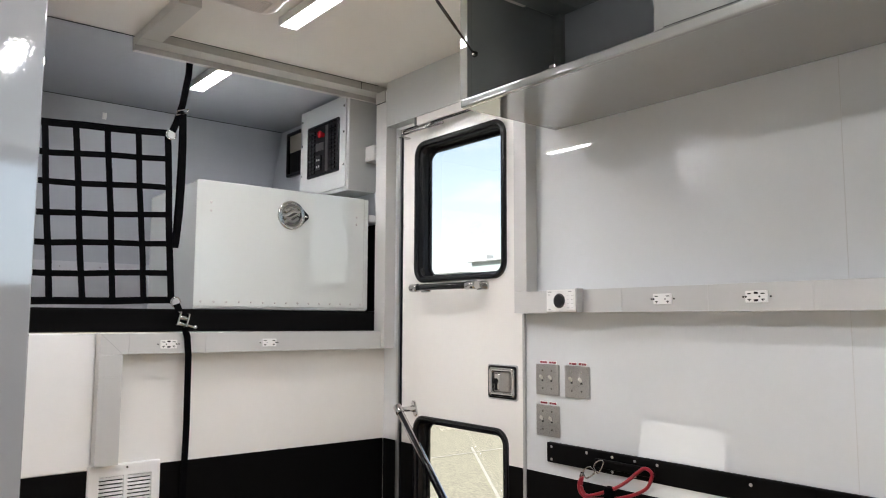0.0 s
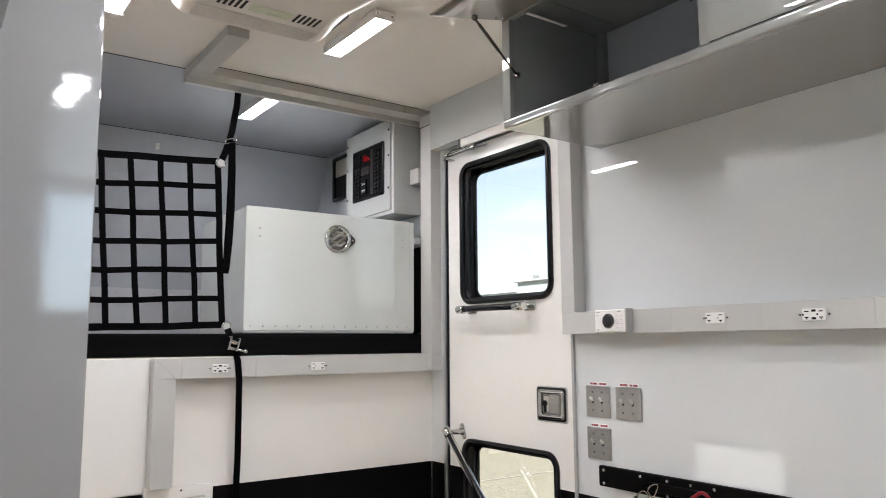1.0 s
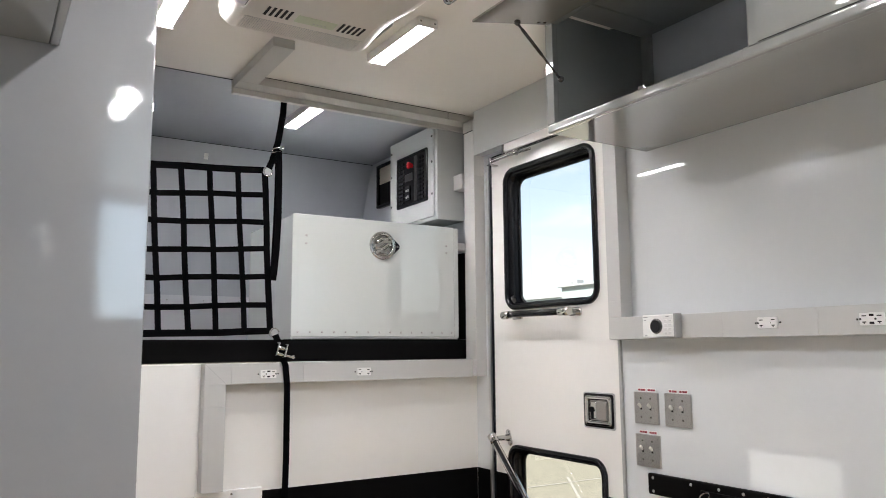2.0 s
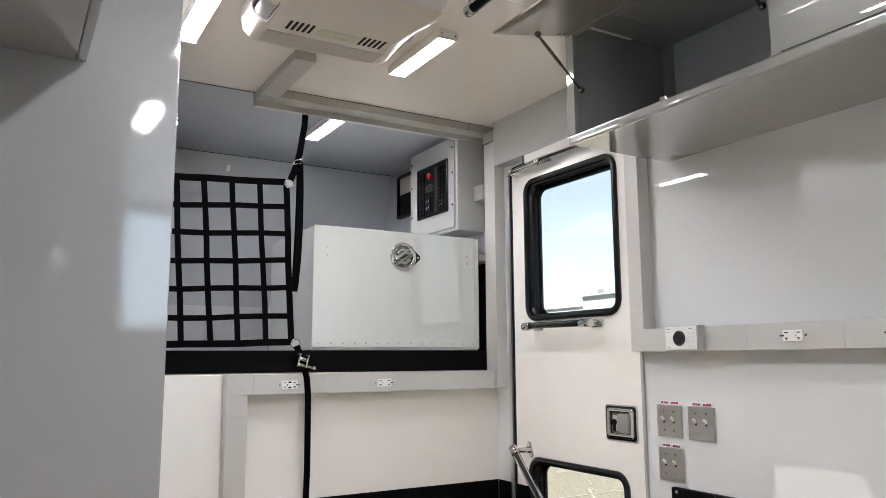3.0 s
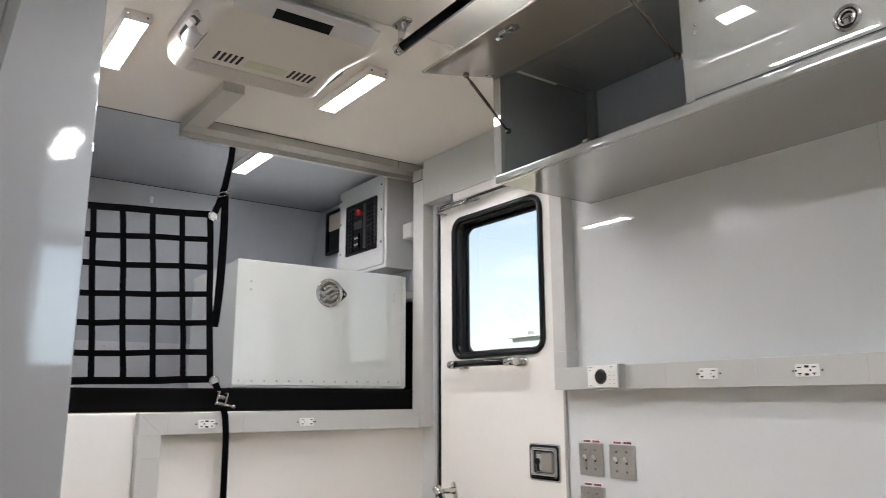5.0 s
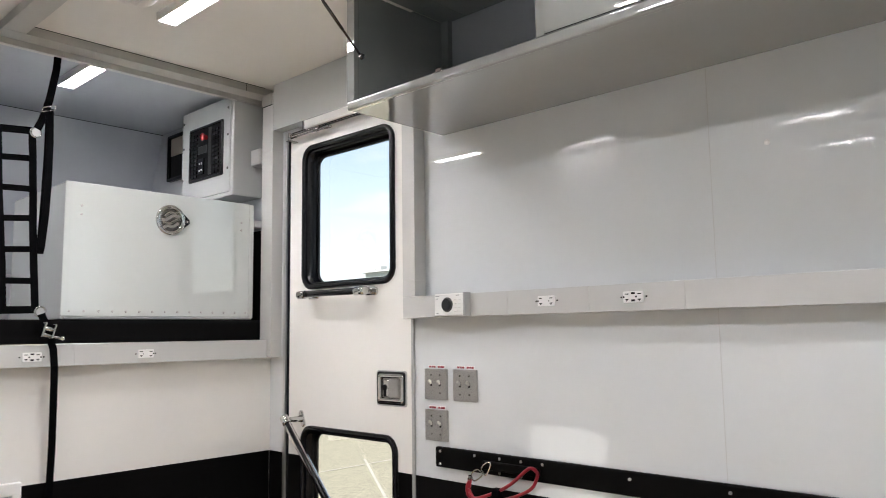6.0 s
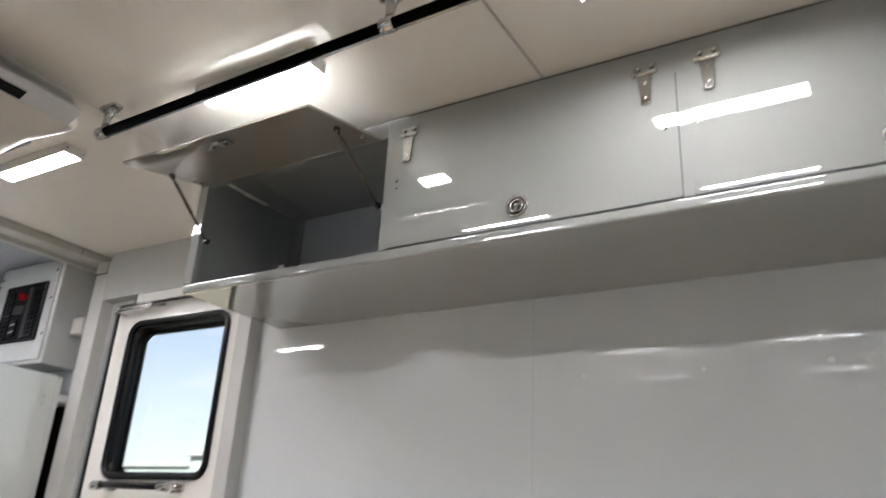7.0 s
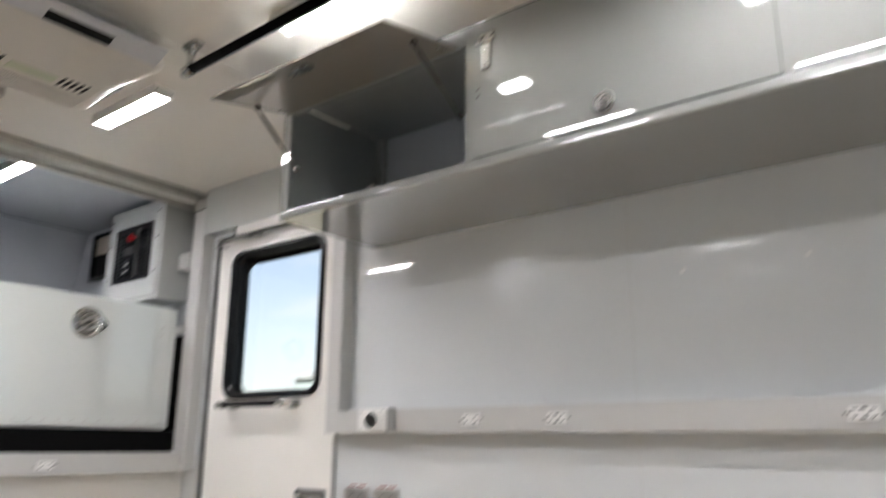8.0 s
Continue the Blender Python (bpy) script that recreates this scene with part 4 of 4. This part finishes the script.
hasp.faces.new(list(reversed(high)))
for k in range(8):
    hasp.faces.new((low[k], low[(k + 1) % 8], high[(k + 1) % 8], high[k]))
bmesh.ops.recalc_face_normals(hasp, faces=hasp.faces[:])
part("latch_hasp", hasp, M_CHROME, latch)
part("latch_screw", bm_ball((kx + 0.070, cy0 - 0.005, kz - 0.001), 0.0045, 0.6, "y"), M_CHROME, latch)
for a in (35, 145, 215, 325):
    part("latch_screw", bm_ball((kx + 0.052 * math.cos(radians(a)), cy0 - 0.009, kz + 0.052 * math.sin(radians(a))), 0.0042, 0.5, "y"), M_STEEL, latch)

# ---- breaker box in the loft ----
ex, ey0, ey1, ez0, ez1 = 1.785, 3.100, 3.540, 1.876, 2.318
ebox = thing("breaker_box", ((ex + W) / 2, 3.3, ez0), "pale grey breaker box with a black switch panel", "breaker box")
part("body", bm_box((ex + 0.008, ey0, ez0), (W - 0.0065, ey1, ez1), 0.006), M_EBOX, ebox)
cover = part("cover", bm_plate("x", ey0 + 0.016, ey1 - 0.004, ez0 + 0.016, ez1 - 0.004, ex + 0.010, ex, 0.006, 0.002), M_EBOX, ebox)
pan = part("switch_panel", bm_plate("x", 3.168, 3.452, 1.975, 2.218, ex, ex - 0.004, 0.004, 0.001), M_DARK, ebox, "black switch panel with breakers")
part("panel_bezel", bm_frame("x", 3.164, 3.456, 1.971, 2.222, 0.012, ex, ex - 0.008, 0.008, 0.002), M_GASKET, pan)
for col, y in enumerate((3.205, 3.232, 3.392, 3.419)):
    for k in range(11):
        z = 1.995 + 0.019 * k
        part("breaker", bm_box((ex - 0.011, y - 0.011, z - 0.006), (ex - 0.004, y + 0.011, z + 0.006), 0.001, 1), M_GASKET, pan)
part("meter", bm_plate("x", 3.300, 3.375, 2.095, 2.130, ex - 0.004, ex - 0.007, 0.003, 0.001), M_DIAL, pan)
part("divider_strip", bm_box((ex - 0.007, 3.262, 1.990), (ex - 0.004, 3.284, 2.205)), M_DIAL, pan)
part("stop_button", bm_join([bm_rod((ex - 0.004, 3.306, 2.163), (ex - 0.022, 3.306, 2.163), 0.012), bm_ball((ex - 0.024, 3.306, 2.163), 0.0175, 0.6, "x")]), M_RED, pan, "red stop button")
rk = part("rocker_block", bm_box((ex - 0.012, 3.318, 1.998), (ex - 0.004, 3.366, 2.070), 0.002), M_GASKET, pan)
for y, z in ((3.332, 2.050), (3.350, 2.050), (3.332, 2.020), (3.350, 2.018)):
    part("rocker_mark", bm_box((ex - 0.0135, y - 0.004, z - 0.008), (ex - 0.0115, y + 0.003, z + 0.002)), M_TRIM, rk)
for y in (ey0 + 0.030, ey1 - 0.020):
    for z in (ez0 + 0.12, ez0 + 0.27, ez0 + 0.39):
        part("cover_screw", bm_ball((ex, y, z), 0.006, 0.5, "x"), M_STEEL, cover)

# small rimmed wall panel behind the breaker box
vent = thing("framed_wall_panel", (W, 3.88, 2.08), "black framed panel with a beige card on the loft wall", "panel")
part("frame", bm_frame("x", 3.70, 3.962, 2.075, 2.318, 0.016, W - 0.0065, W - 0.030, 0.008, 0.002), M_GASKET, vent)
part("backing", bm_box((W - 0.014, 3.71, 2.085), (W - 0.0065, 3.95, 2.21)), M_DARK, vent)
part("card", bm_box((W - 0.016, 3.71, 2.212), (W - 0.0065, 3.95, 2.305)), M_BEIGE, vent)

# small white hooked piece high on the loft end wall
piece_base = (1.008, 4.0855, 2.285)
white_piece = thing("white_piece", piece_base, "small white hooked piece on the loft end wall", "cable clip")
part("base", turned(bm_box((-0.011, -0.003, -0.016), (0.009, 0.001, 0.016), 0.001), Matrix.Translation(piece_base) @ Matrix.Rotation(radians(22), 4, "X")), M_WHITE, white_piece)
part("hook", turned(bm_path([(-0.010, -0.004, -0.012), (-0.004, -0.014, -0.006), (0.003, -0.013, 0.006), (0.006, -0.003, 0.014)], 0.0032, 8), Matrix.Translation(piece_base)), M_WHITE, white_piece)

# ---- cargo net and strap ----
net = thing("cargo_net", (0.45, 3.0, 1.36), "black webbing cargo net across the loft opening", "cargo net")
NY = 3.0
def wob(a, k):
    return 0.0016 * math.sin(a * 7.3 + k * 1.9)
rows_z = [(1.976, 0.026), (1.883, 0.034), (1.777, 0.027), (1.675, 0.028), (1.571, 0.022), (1.465, 0.019), (1.366, 0.011)]
for k, (z, fall) in enumerate(rows_z):
    xr = 0.968 + (1.976 - z) * 0.052
    pts = []
    for q in range(13):
        x = -0.19 + (xr + 0.19) * q / 12
        pts.append((x, NY + wob(q, k), z - fall * min(1.0, (xr - x) / 0.41) + wob(q * 0.6, k + 3)))
    part("cross_strap", bm_strap(pts, 0.025 if k in (0, 6) else 0.0205, 0.003, "z"), M_WEB, net)
cols = [(0.960, 0.994), (0.856, 0.899), (0.754, 0.796), (0.652, 0.697), (0.556, 0.597), (0.452, 0.49), (0.35, 0.38), (0.25, 0.27), (0.15, 0.16), (0.05, 0.06), (-0.05, -0.04), (-0.15, -0.14)]
for k, (xt, xb) in enumerate(cols):
    zt = 1.976 - 0.026 * min(1.0, (0.968 - xt) / 0.41)
    pts = [(xt + (xb - xt) * q / 8 + wob(q, k) * 0.8, NY - 0.003 + wob(q * 0.5, k), zt + (1.364 - zt) * q / 8) for q in range(9)]
    part("upright_strap", bm_strap(pts, 0.0205 if k else 0.024, 0.003, "x"), M_WEB, net)
for x, z in ((0.972, 1.972), (1.012, 1.360)):
    part("corner_ring", turned(bm_path([(0.0175 * math.cos(a * math.pi / 8), 0, 0.0175 * math.sin(a * math.pi / 8)) for a in range(16)], 0.0030, 8, True), Matrix.Translation((x, NY - 0.004, z))), M_CHROME, net)
    part("ring_patch", bm_plate("y", x - 0.0135, x + 0.0135, z - 0.0135, z + 0.0135, NY - 0.002, NY - 0.0066, 0.0125, 0.001), M_TRIM, net)

strap = thing("tie_down_strap", (1.06, 2.97, 0.0), "black ratchet strap holding the cargo net", "strap")
part("upper_strap", bm_strap([(1.078, 3.128, 2.330), (1.054, 3.07, 2.235), (1.016, 3.012, 2.10), (0.990, 2.996, 2.02), (0.975, 2.992, 1.985)], 0.025, 0.003, "x"), M_WEB, strap)
part("slide_buckle", bm_join([bm_rod((0.988, 2.988, 2.062), (1.030, 2.988, 2.078), 0.0024, 8), bm_rod((0.984, 2.988, 2.046), (1.026, 2.988, 2.060), 0.0020, 8), bm_rod((0.988, 2.988, 2.062), (0.984, 2.988, 2.046), 0.0020, 8), bm_rod((1.030, 2.988, 2.078), (1.026, 2.988, 2.060), 0.0020, 8)]), M_CHROME, strap)
part("loose_tail", bm_strap([(1.012, 2.988, 2.062), (1.014, 2.982, 1.95), (1.013, 2.978, 1.80), (1.008, 2.976, 1.68), (1.000, 2.978, 1.575), (0.998, 2.982, 1.555), (1.000, 2.988, 1.60), (1.006, 2.990, 1.75), (1.010, 2.992, 1.90), (1.010, 2.992, 2.04)], 0.022, 0.003, "x"), M_WEB, strap)
part("lower_strap", bm_strap([(1.014, 2.992, 1.352), (1.024, 2.985, 1.325), (1.040, 2.972, 1.285)], 0.025, 0.003, "x"), M_WEB, strap)
part("ratchet", turned(bm_join([bm_box((1.024, 2.948, 1.268), (1.030, 2.972, 1.318), 0.002), bm_box((1.056, 2.948, 1.268), (1.062, 2.972, 1.318), 0.002), bm_rod((1.024, 2.956, 1.298), (1.062, 2.956, 1.298), 0.007), bm_rod((1.024, 2.956, 1.276), (1.062, 2.956, 1.276), 0.006), bm_rod((1.062, 2.956, 1.276), (1.088, 2.952, 1.276), 0.004), bm_ball((1.092, 2.952, 1.277), 0.007)]), Matrix.Translation((-0.016, 0, 0.004)) @ Matrix.Translation((1.043, 0, 1.29)) @ Matrix.Rotation(radians(14), 4, "Y") @ Matrix.Translation((-1.043, 0, -1.29))), M_CHROME, strap, "small chrome ratchet buckle")
part("hanging_strap", bm_strap([(1.036, 2.964, 1.268), (1.048, 2.966, 1.235), (1.056, 2.970, 1.17), (1.060, 2.978, 1.05), (1.066, 2.992, 0.9), (1.066, 3.004, 0.7), (1.066, 3.012, 0.4), (1.066, 3.016, 0.03)], 0.0235, 0.003, "x"), M_WEB, strap)

# ---- wall register ----
reg = thing("wall_register", (0.86, YE, 0.55), "white metal wall register with two rows of louvres", "register")
rx0, rx1, rz0, rz1, ry = 0.746, 0.984, 0.540, 0.804, YE - 0.004
part("frame", bm_join([bm_box((rx0, ry - 0.020, rz0), (rx1, ry, rz0 + 0.042), 0.004), bm_box((rx0, ry - 0.020, rz1 - 0.042), (rx1, ry, rz1), 0.004),
                       bm_box((rx0, ry - 0.020, rz0 + 0.036), (rx0 + 0.036, ry, rz1 - 0.036), 0.003), bm_box((rx1 - 0.030, ry - 0.020, rz0 + 0.036), (rx1, ry, rz1 - 0.036), 0.003),
                       bm_box(((rx0 + rx1) / 2 - 0.004, ry - 0.020, rz0 + 0.036), ((rx0 + rx1) / 2 + 0.010, ry, rz1 - 0.036), 0.002)]), M_WHITE, reg)
part("shadow_box", bm_box((rx0 + 0.03, ry - 0.004, rz0 + 0.03), (rx1 - 0.02, ry - 0.001, rz1 - 0.03)), M_DARK, reg)
for x0, x1 in ((rx0 + 0.036, (rx0 + rx1) / 2 - 0.004), ((rx0 + rx1) / 2 + 0.010, rx1 - 0.030)):
    for k in range(14):
        z = rz0 + 0.050 + k * 0.0128
        part("louvre", turned(bm_box((x0, -0.0052, -0.0011), (x1, 0.0052, 0.0011)), Matrix.Translation((0, ry - 0.013, z)) @ Matrix.Rotation(radians(35), 4, "X")), M_WHITE, reg)
part("screw", bm_ball(((rx0 + rx1) / 2 + 0.006, ry - 0.020, rz1 - 0.014), 0.004, 0.5, "y"), M_STEEL, reg)


# ---- outlets, switches, controller ----
def outlet(base, axis, usb):
    """A duplex outlet lying on its side in a raceway; it faces -x or -y."""
    o = thing("power_outlet", base, "white twin socket outlet set sideways in the raceway", "outlet", "raceway outlets")
    x, y, z = base
    def pl(u0, u1, v0, v1, w0, w1, r, b=0.001):
        u0, u1, v0, v1, r = [0.87 * k for k in (u0, u1, v0, v1, r)]
        if axis == "x":
            return bm_plate("x", y + u0, y + u1, z + v0, z + v1, x - w0, x - w1, r, b)
        return bm_plate("y", x + u0, x + u1, z + v0, z + v1, y - w0, y - w1, r, b)
    face = part("faceplate", pl(-0.034, 0.034, -0.0175, 0.0175, 0.0, 0.005, 0.003), M_WHITE, o)
    for s in (-1, 1):
        u = s * 0.021
        part("slot", pl(u - 0.0065, u + 0.0065, 0.0075, 0.0105, 0.005, 0.0053, 0.001, 0.0001), M_DARK, face)
        part("slot", pl(u - 0.0055, u + 0.0055, -0.0095, -0.0065, 0.005, 0.0053, 0.001, 0.0001), M_DARK, face)
        part("slot", pl(u - 0.0015, u + 0.0015, -0.0135, -0.0065, 0.005, 0.0053, 0.0008, 0.0001), M_DARK, face)
        e = u + (0.0105 if s > 0 else 0.0105)
        part("earth_hole", pl(e - 0.003, e + 0.003, -0.003, 0.003, 0.005, 0.0053, 0.0029, 0.0001), M_DARK, face)
        part("screw", pl(s * 0.0425 - 0.003, s * 0.0425 + 0.003, -0.003, 0.003, 0.0, 0.002, 0.0029, 0.0005), M_STEEL, o)
    for v in ((0.011, -0.011) if usb else (0.0,)):
        if usb:
            part("usb_port", pl(-0.0065, 0.0065, v - 0.0032, v + 0.0032, 0.005, 0.0054, 0.001, 0.0001), M_DARK, face)
        else:
            part("test_button", pl(-0.011, 0.011, -0.004, 0.006, 0.005, 0.0062, 0.001, 0.0004), M_WHITE, face)
    return o


outlet((W - 0.055, 1.545, 1.359), "x", False)
outlet((W - 0.055, 1.264, 1.359), "x", True)
outlet((W - 0.055, 0.54, 1.359), "x", True)
outlet((0.985, YE - 0.055, 1.209), "y", True)
outlet((1.372, YE - 0.055, 1.209), "y", False)


def switch_plate(y0, z0, size=0.1025):
    sp = thing("switch_plate", (W, y0 + size / 2, z0), "brushed steel double switch plate with red tags above", "switch", "switch plates")
    pl = part("plate", bm_plate("x", y0, y0 + size, z0, z0 + size, W - 0.0005, W - 0.0075, 0.002, 0.0012), M_PLATE, sp)
    for dy in (0.031, 0.0715):
        part("toggle", turned(bm_box((-0.017, -0.0030, -0.0045), (0.0, 0.0030, 0.0045), 0.001), Matrix.Translation((W - 0.007, y0 + dy, z0 + 0.054)) @ Matrix.Rotation(radians(38), 4, "Y")), M_IVORY, sp, "ivory toggle lever")
        part("toggle_slot", bm_box((W - 0.0081, y0 + dy - 0.0036, z0 + 0.045), (W - 0.0073, y0 + dy + 0.0036, z0 + 0.061)), M_DARK, pl)
        for dz in (0.022, 0.082):
            part("screw", bm_ball((W - 0.0075, y0 + dy, z0 + dz), 0.0033, 0.5, "x"), M_STEEL, pl)
    for dy in (0.012, 0.053):
        tag = part("tag", bm_box((W - 0.0014, y0 + dy, z0 + size + 0.0005), (W - 0.0004, y0 + dy + 0.036, z0 + size + 0.0125)), M_WHITE, sp, "small white and red printed tag")
        for k in range(3):
            part("tag_bar", bm_box((W - 0.0018, y0 + dy + 0.003 + 0.0105 * k, z0 + size + 0.0035), (W - 0.0013, y0 + dy + 0.0125 + 0.0105 * k - 0.001 * (k % 2), z0 + size + 0.0100)), M_REDTAG, tag)
    return sp


switch_plate(1.9925, 1.047)
switch_plate(1.862, 1.047)
switch_plate(1.9925, 0.911)

ctrl = thing("wall_controller", (W - 0.07, 1.92, 1.327), "white wall controller with a dark round dial", "controller")
part("case", bm_plate("x", 1.845, 1.971, 1.325, 1.396, W - 0.0555, W - 0.085, 0.004, 0.003), M_WHITE, ctrl)
part("mounting_plate", bm_box((W - 0.086, 1.838, 1.324), (W - 0.0555, 1.8445, 1.398), 0.001), M_TRIM, ctrl, "grey mounting plate")
part("dial", bm_join([bm_rod((W - 0.085, 1.912, 1.360), (W - 0.094, 1.912, 1.360), 0.0205, 28), bm_rod((W - 0.094, 1.912, 1.360), (W - 0.097, 1.912, 1.360), 0.015, 24)]), M_DIAL, ctrl, "dark grey round dial")
part("dial_rim", bm_rod((W - 0.0849, 1.912, 1.360), (W - 0.0875, 1.912, 1.360), 0.0235, 28), M_STEEL, ctrl)
for y, z, w in ((1.956, 1.389, 0.018), (1.958, 1.380, 0.008), (1.868, 1.389, 0.014), (1.956, 1.333, 0.010)):
    part("print_bar", bm_box((W - 0.0853, y - w / 2, z - 0.0014), (W - 0.0848, y + w / 2, z + 0.0014)), M_TRIM, ctrl)
for k in range(4):
    for y in (1.858, 1.876):
        part("button", bm_plate("x", y - 0.0070, y + 0.0070, 1.3335 + 0.0125 * k, 1.3425 + 0.0125 * k, W - 0.0848, W - 0.0862, 0.002, 0.0006), M_WHITE, ctrl)
        part("print_bar", bm_box((W - 0.0864, y - 0.004, 1.3375 + 0.0125 * k), (W - 0.0861, y + 0.004, 1.3385 + 0.0125 * k)), M_TRIM, ctrl)

# ---- black lashing rail and red leash ----
track = thing("lashing_rail", (W, 0.0, 0.83), "black powder-coated lashing rail bolted along the wall", "lashing rail")
part("rail", bm_plate("x", Y0 + 0.02, 2.043, 0.829, 0.894, W - 0.0005, W - 0.014, 0.006, 0.003), M_BLACK, track)
for y in (2.020,):
    for z in (0.840, 0.881):
        part("screw", bm_ball((W - 0.014, y, z), 0.0048, 0.5, "x"), M_PLATE, track)
for k, y in enumerate((1.870, 1.769, 1.686, 1.607, 1.322, 1.05, 0.80, 0.55, 0.2, -0.2, -0.6)):
    part("screw", bm_ball((W - 0.014, y, 0.881 if k < 4 else 0.874), 0.0047, 0.5, "x"), M_PLATE, track)
    if k in (1, 2):
        part("screw", bm_ball((W - 0.014, y, 0.837), 0.0047, 0.5, "x"), M_PLATE, track)
hook = part("hook_plate", bm_box((W - 0.026, 1.612, 0.844), (W - 0.0145, 1.830, 0.872), 0.005), M_BLACK, track, "raised black tie plate")

leash = thing("red_leash", (W - 0.04, 1.75, 0.72), "red cord leash with steel clips hanging from the rail", "leash")
def smooth_run(knots, n=6):
    """A smooth run of points through a few knots."""
    k = [Vector(v) for v in knots]
    k = [2 * k[0] - k[1], *k, 2 * k[-1] - k[-2]]
    out = []
    for a, b, c, d in zip(k, k[1:], k[2:], k[3:]):
        for q in range(n):
            t = q / n
            out.append(0.5 * (2 * b + (c - a) * t + (2 * a - 5 * b + 4 * c - d) * t * t + (3 * b - a - 3 * c + d) * t ** 3))
    return out + [k[-2]]


lx = W - 0.042
run = [(1.866, 0.812), (1.871, 0.785), (1.860, 0.766), (1.835, 0.760), (1.756, 0.789), (1.703, 0.819), (1.652, 0.860), (1.630, 0.872), (1.609, 0.866), (1.604, 0.851), (1.624, 0.817), (1.674, 0.789), (1.735, 0.768), (1.800, 0.755), (1.846, 0.750), (1.872, 0.764), (1.876, 0.788), (1.868, 0.810)]
part("cord", bm_path(smooth_run([(lx + 0.003 * math.cos(k), y, z) for k, (y, z) in enumerate(run)]), 0.0052, 10), M_ROPE, leash)
part("sleeve", bm_box((lx - 0.014, 1.741, 0.757), (lx + 0.012, 1.772, 0.800), 0.006), M_WEB, leash, "black sleeve")


def clip(loop):
    """A slim bent wire clip."""
    pts = smooth_run([(W - 0.036, y, z) for y, z in loop + loop[:1]], 4)[:-1]
    return bm_path(pts, 0.0021, 8, True)


part("clip", clip([(1.866, 0.822), (1.860, 0.834), (1.839, 0.845), (1.821, 0.834), (1.826, 0.824), (1.854, 0.808)]), M_HINGE, leash, "steel spring clip")
part("clip", clip([(1.824, 0.848), (1.816, 0.860), (1.801, 0.869), (1.786, 0.870), (1.792, 0.850), (1.808, 0.830)]), M_HINGE, leash, "steel spring clip")
part("swivel", bm_rod((W - 0.040, 1.871, 0.808), (W - 0.040, 1.866, 0.824), 0.006, 12), M_STEEL, leash)

# ---- screw caps on the wall ----
for y, z, r in ((0.916, 1.724, 0.0065), (0.618, 1.724, 0.0045), (0.345, 1.726, 0.0075)):
    cap = thing("screw_cap", (W, y, z), "small white screw cap on the white wall", "screw cap", "wall screw caps")
    part("dome", bm_ball((W - 0.0005, y, z), r, 0.45, "x"), M_WHITE, cap)
    part("washer", bm_rod((W - 0.0003, y, z), (W - 0.0016, y, z), r * 1.12, 20), M_WHITE, cap)

# ---- windows that close the left and rear walls ----
def wall_window(name, axis, u0, u1, v0, v1, face, out, label):
    w = thing(name, (0, 0, 0), label, "window", kind="structure")
    s = 1 if face > out else -1
    part("window_frame", bm_frame(axis, u0 - 0.012, u1 + 0.012, v0 - 0.012, v1 + 0.012, 0.034, face - s * 0.03, face + s * 0.012, 0.07, 0.004), M_GASKET, w)
    g = part("pane", bm_plate(axis, u0, u1, v0, v1, face - s * 0.034, face - s * 0.038, 0.05, 0.0005), M_GLASS, w)
    g.visible_shadow = False
wall_window("window_1", "x", *LW, L, L - T, "low rounded window in the white wall")
wall_window("window_2", "y", *RW, Y0, Y0 - T, "rounded window in the white rear wall")

# ---- outside ----
GZ = -0.55
setting("ground", bm_box((-900, -900, GZ - 0.2), (900, 900, GZ)), M_GROUND, "pale sunlit paved lot", "ground")
# apron is out of view, added as a bright reflector outside the low window
setting("pavement", bm_box((-14, -8, GZ + 0.001), (-0.9, 12, GZ + 0.03)), M_APRON, "unseen pale apron added to brighten the low window's reflection", "pavement")
def lot_line(p, q, w):
    p, q = Vector(p), Vector(q)
    d = (q - p).normalized()
    n = Vector((-d.y, d.x)) * (w / 2)
    bm = bmesh.new()
    lo = [bm.verts.new((*v, GZ + 0.003)) for v in (p + n, p - n, q - n, q + n)]
    hi = [bm.verts.new((*v, GZ + 0.006)) for v in (p + n, p - n, q - n, q + n)]
    bm.faces.new(hi)
    for k in range(4):
        bm.faces.new((lo[k], lo[(k + 1) % 4], hi[(k + 1) % 4], hi[k]))
    bmesh.ops.recalc_face_normals(bm, faces=bm.faces[:])
    return bm
setting("parking_line", lot_line((4.0, 8.42), (14.0, 8.27), 0.04), M_LINE, "white painted line on the paved lot", "road marking")
setting("parking_line", lot_line((7.40, 8.72), (3.60, 3.45), 0.036), M_LINE, "white painted line on the paved lot", "road marking")

hall = thing("flat_roofed_hall", (50, 45, GZ), "long pale green flat-roofed hall across the lot", "building")
part("low_wing", bm_box((41, 45.8, GZ), (70, 120, 5.45)), M_BUILD, hall)
part("tall_wing", bm_box((39.5, 10, GZ), (70, 45.7, 6.05)), M_BUILD, hall)
part("roof_edge", bm_box((39.2, 9.8, 6.05), (70.2, 45.9, 6.2), 0.02), M_ROOFU, hall)
part("roof_edge", bm_box((40.8, 45.95, 5.45), (70.2, 120.2, 5.6), 0.02), M_ROOFU, hall)
part("roof_unit", bm_join([bm_box((39.7, 44.75, 6.2), (40.4, 45.4, 6.52), 0.03), bm_box((39.7, 44.1, 6.2), (40.4, 44.65, 6.60), 0.03)]), M_ROOFU, hall)
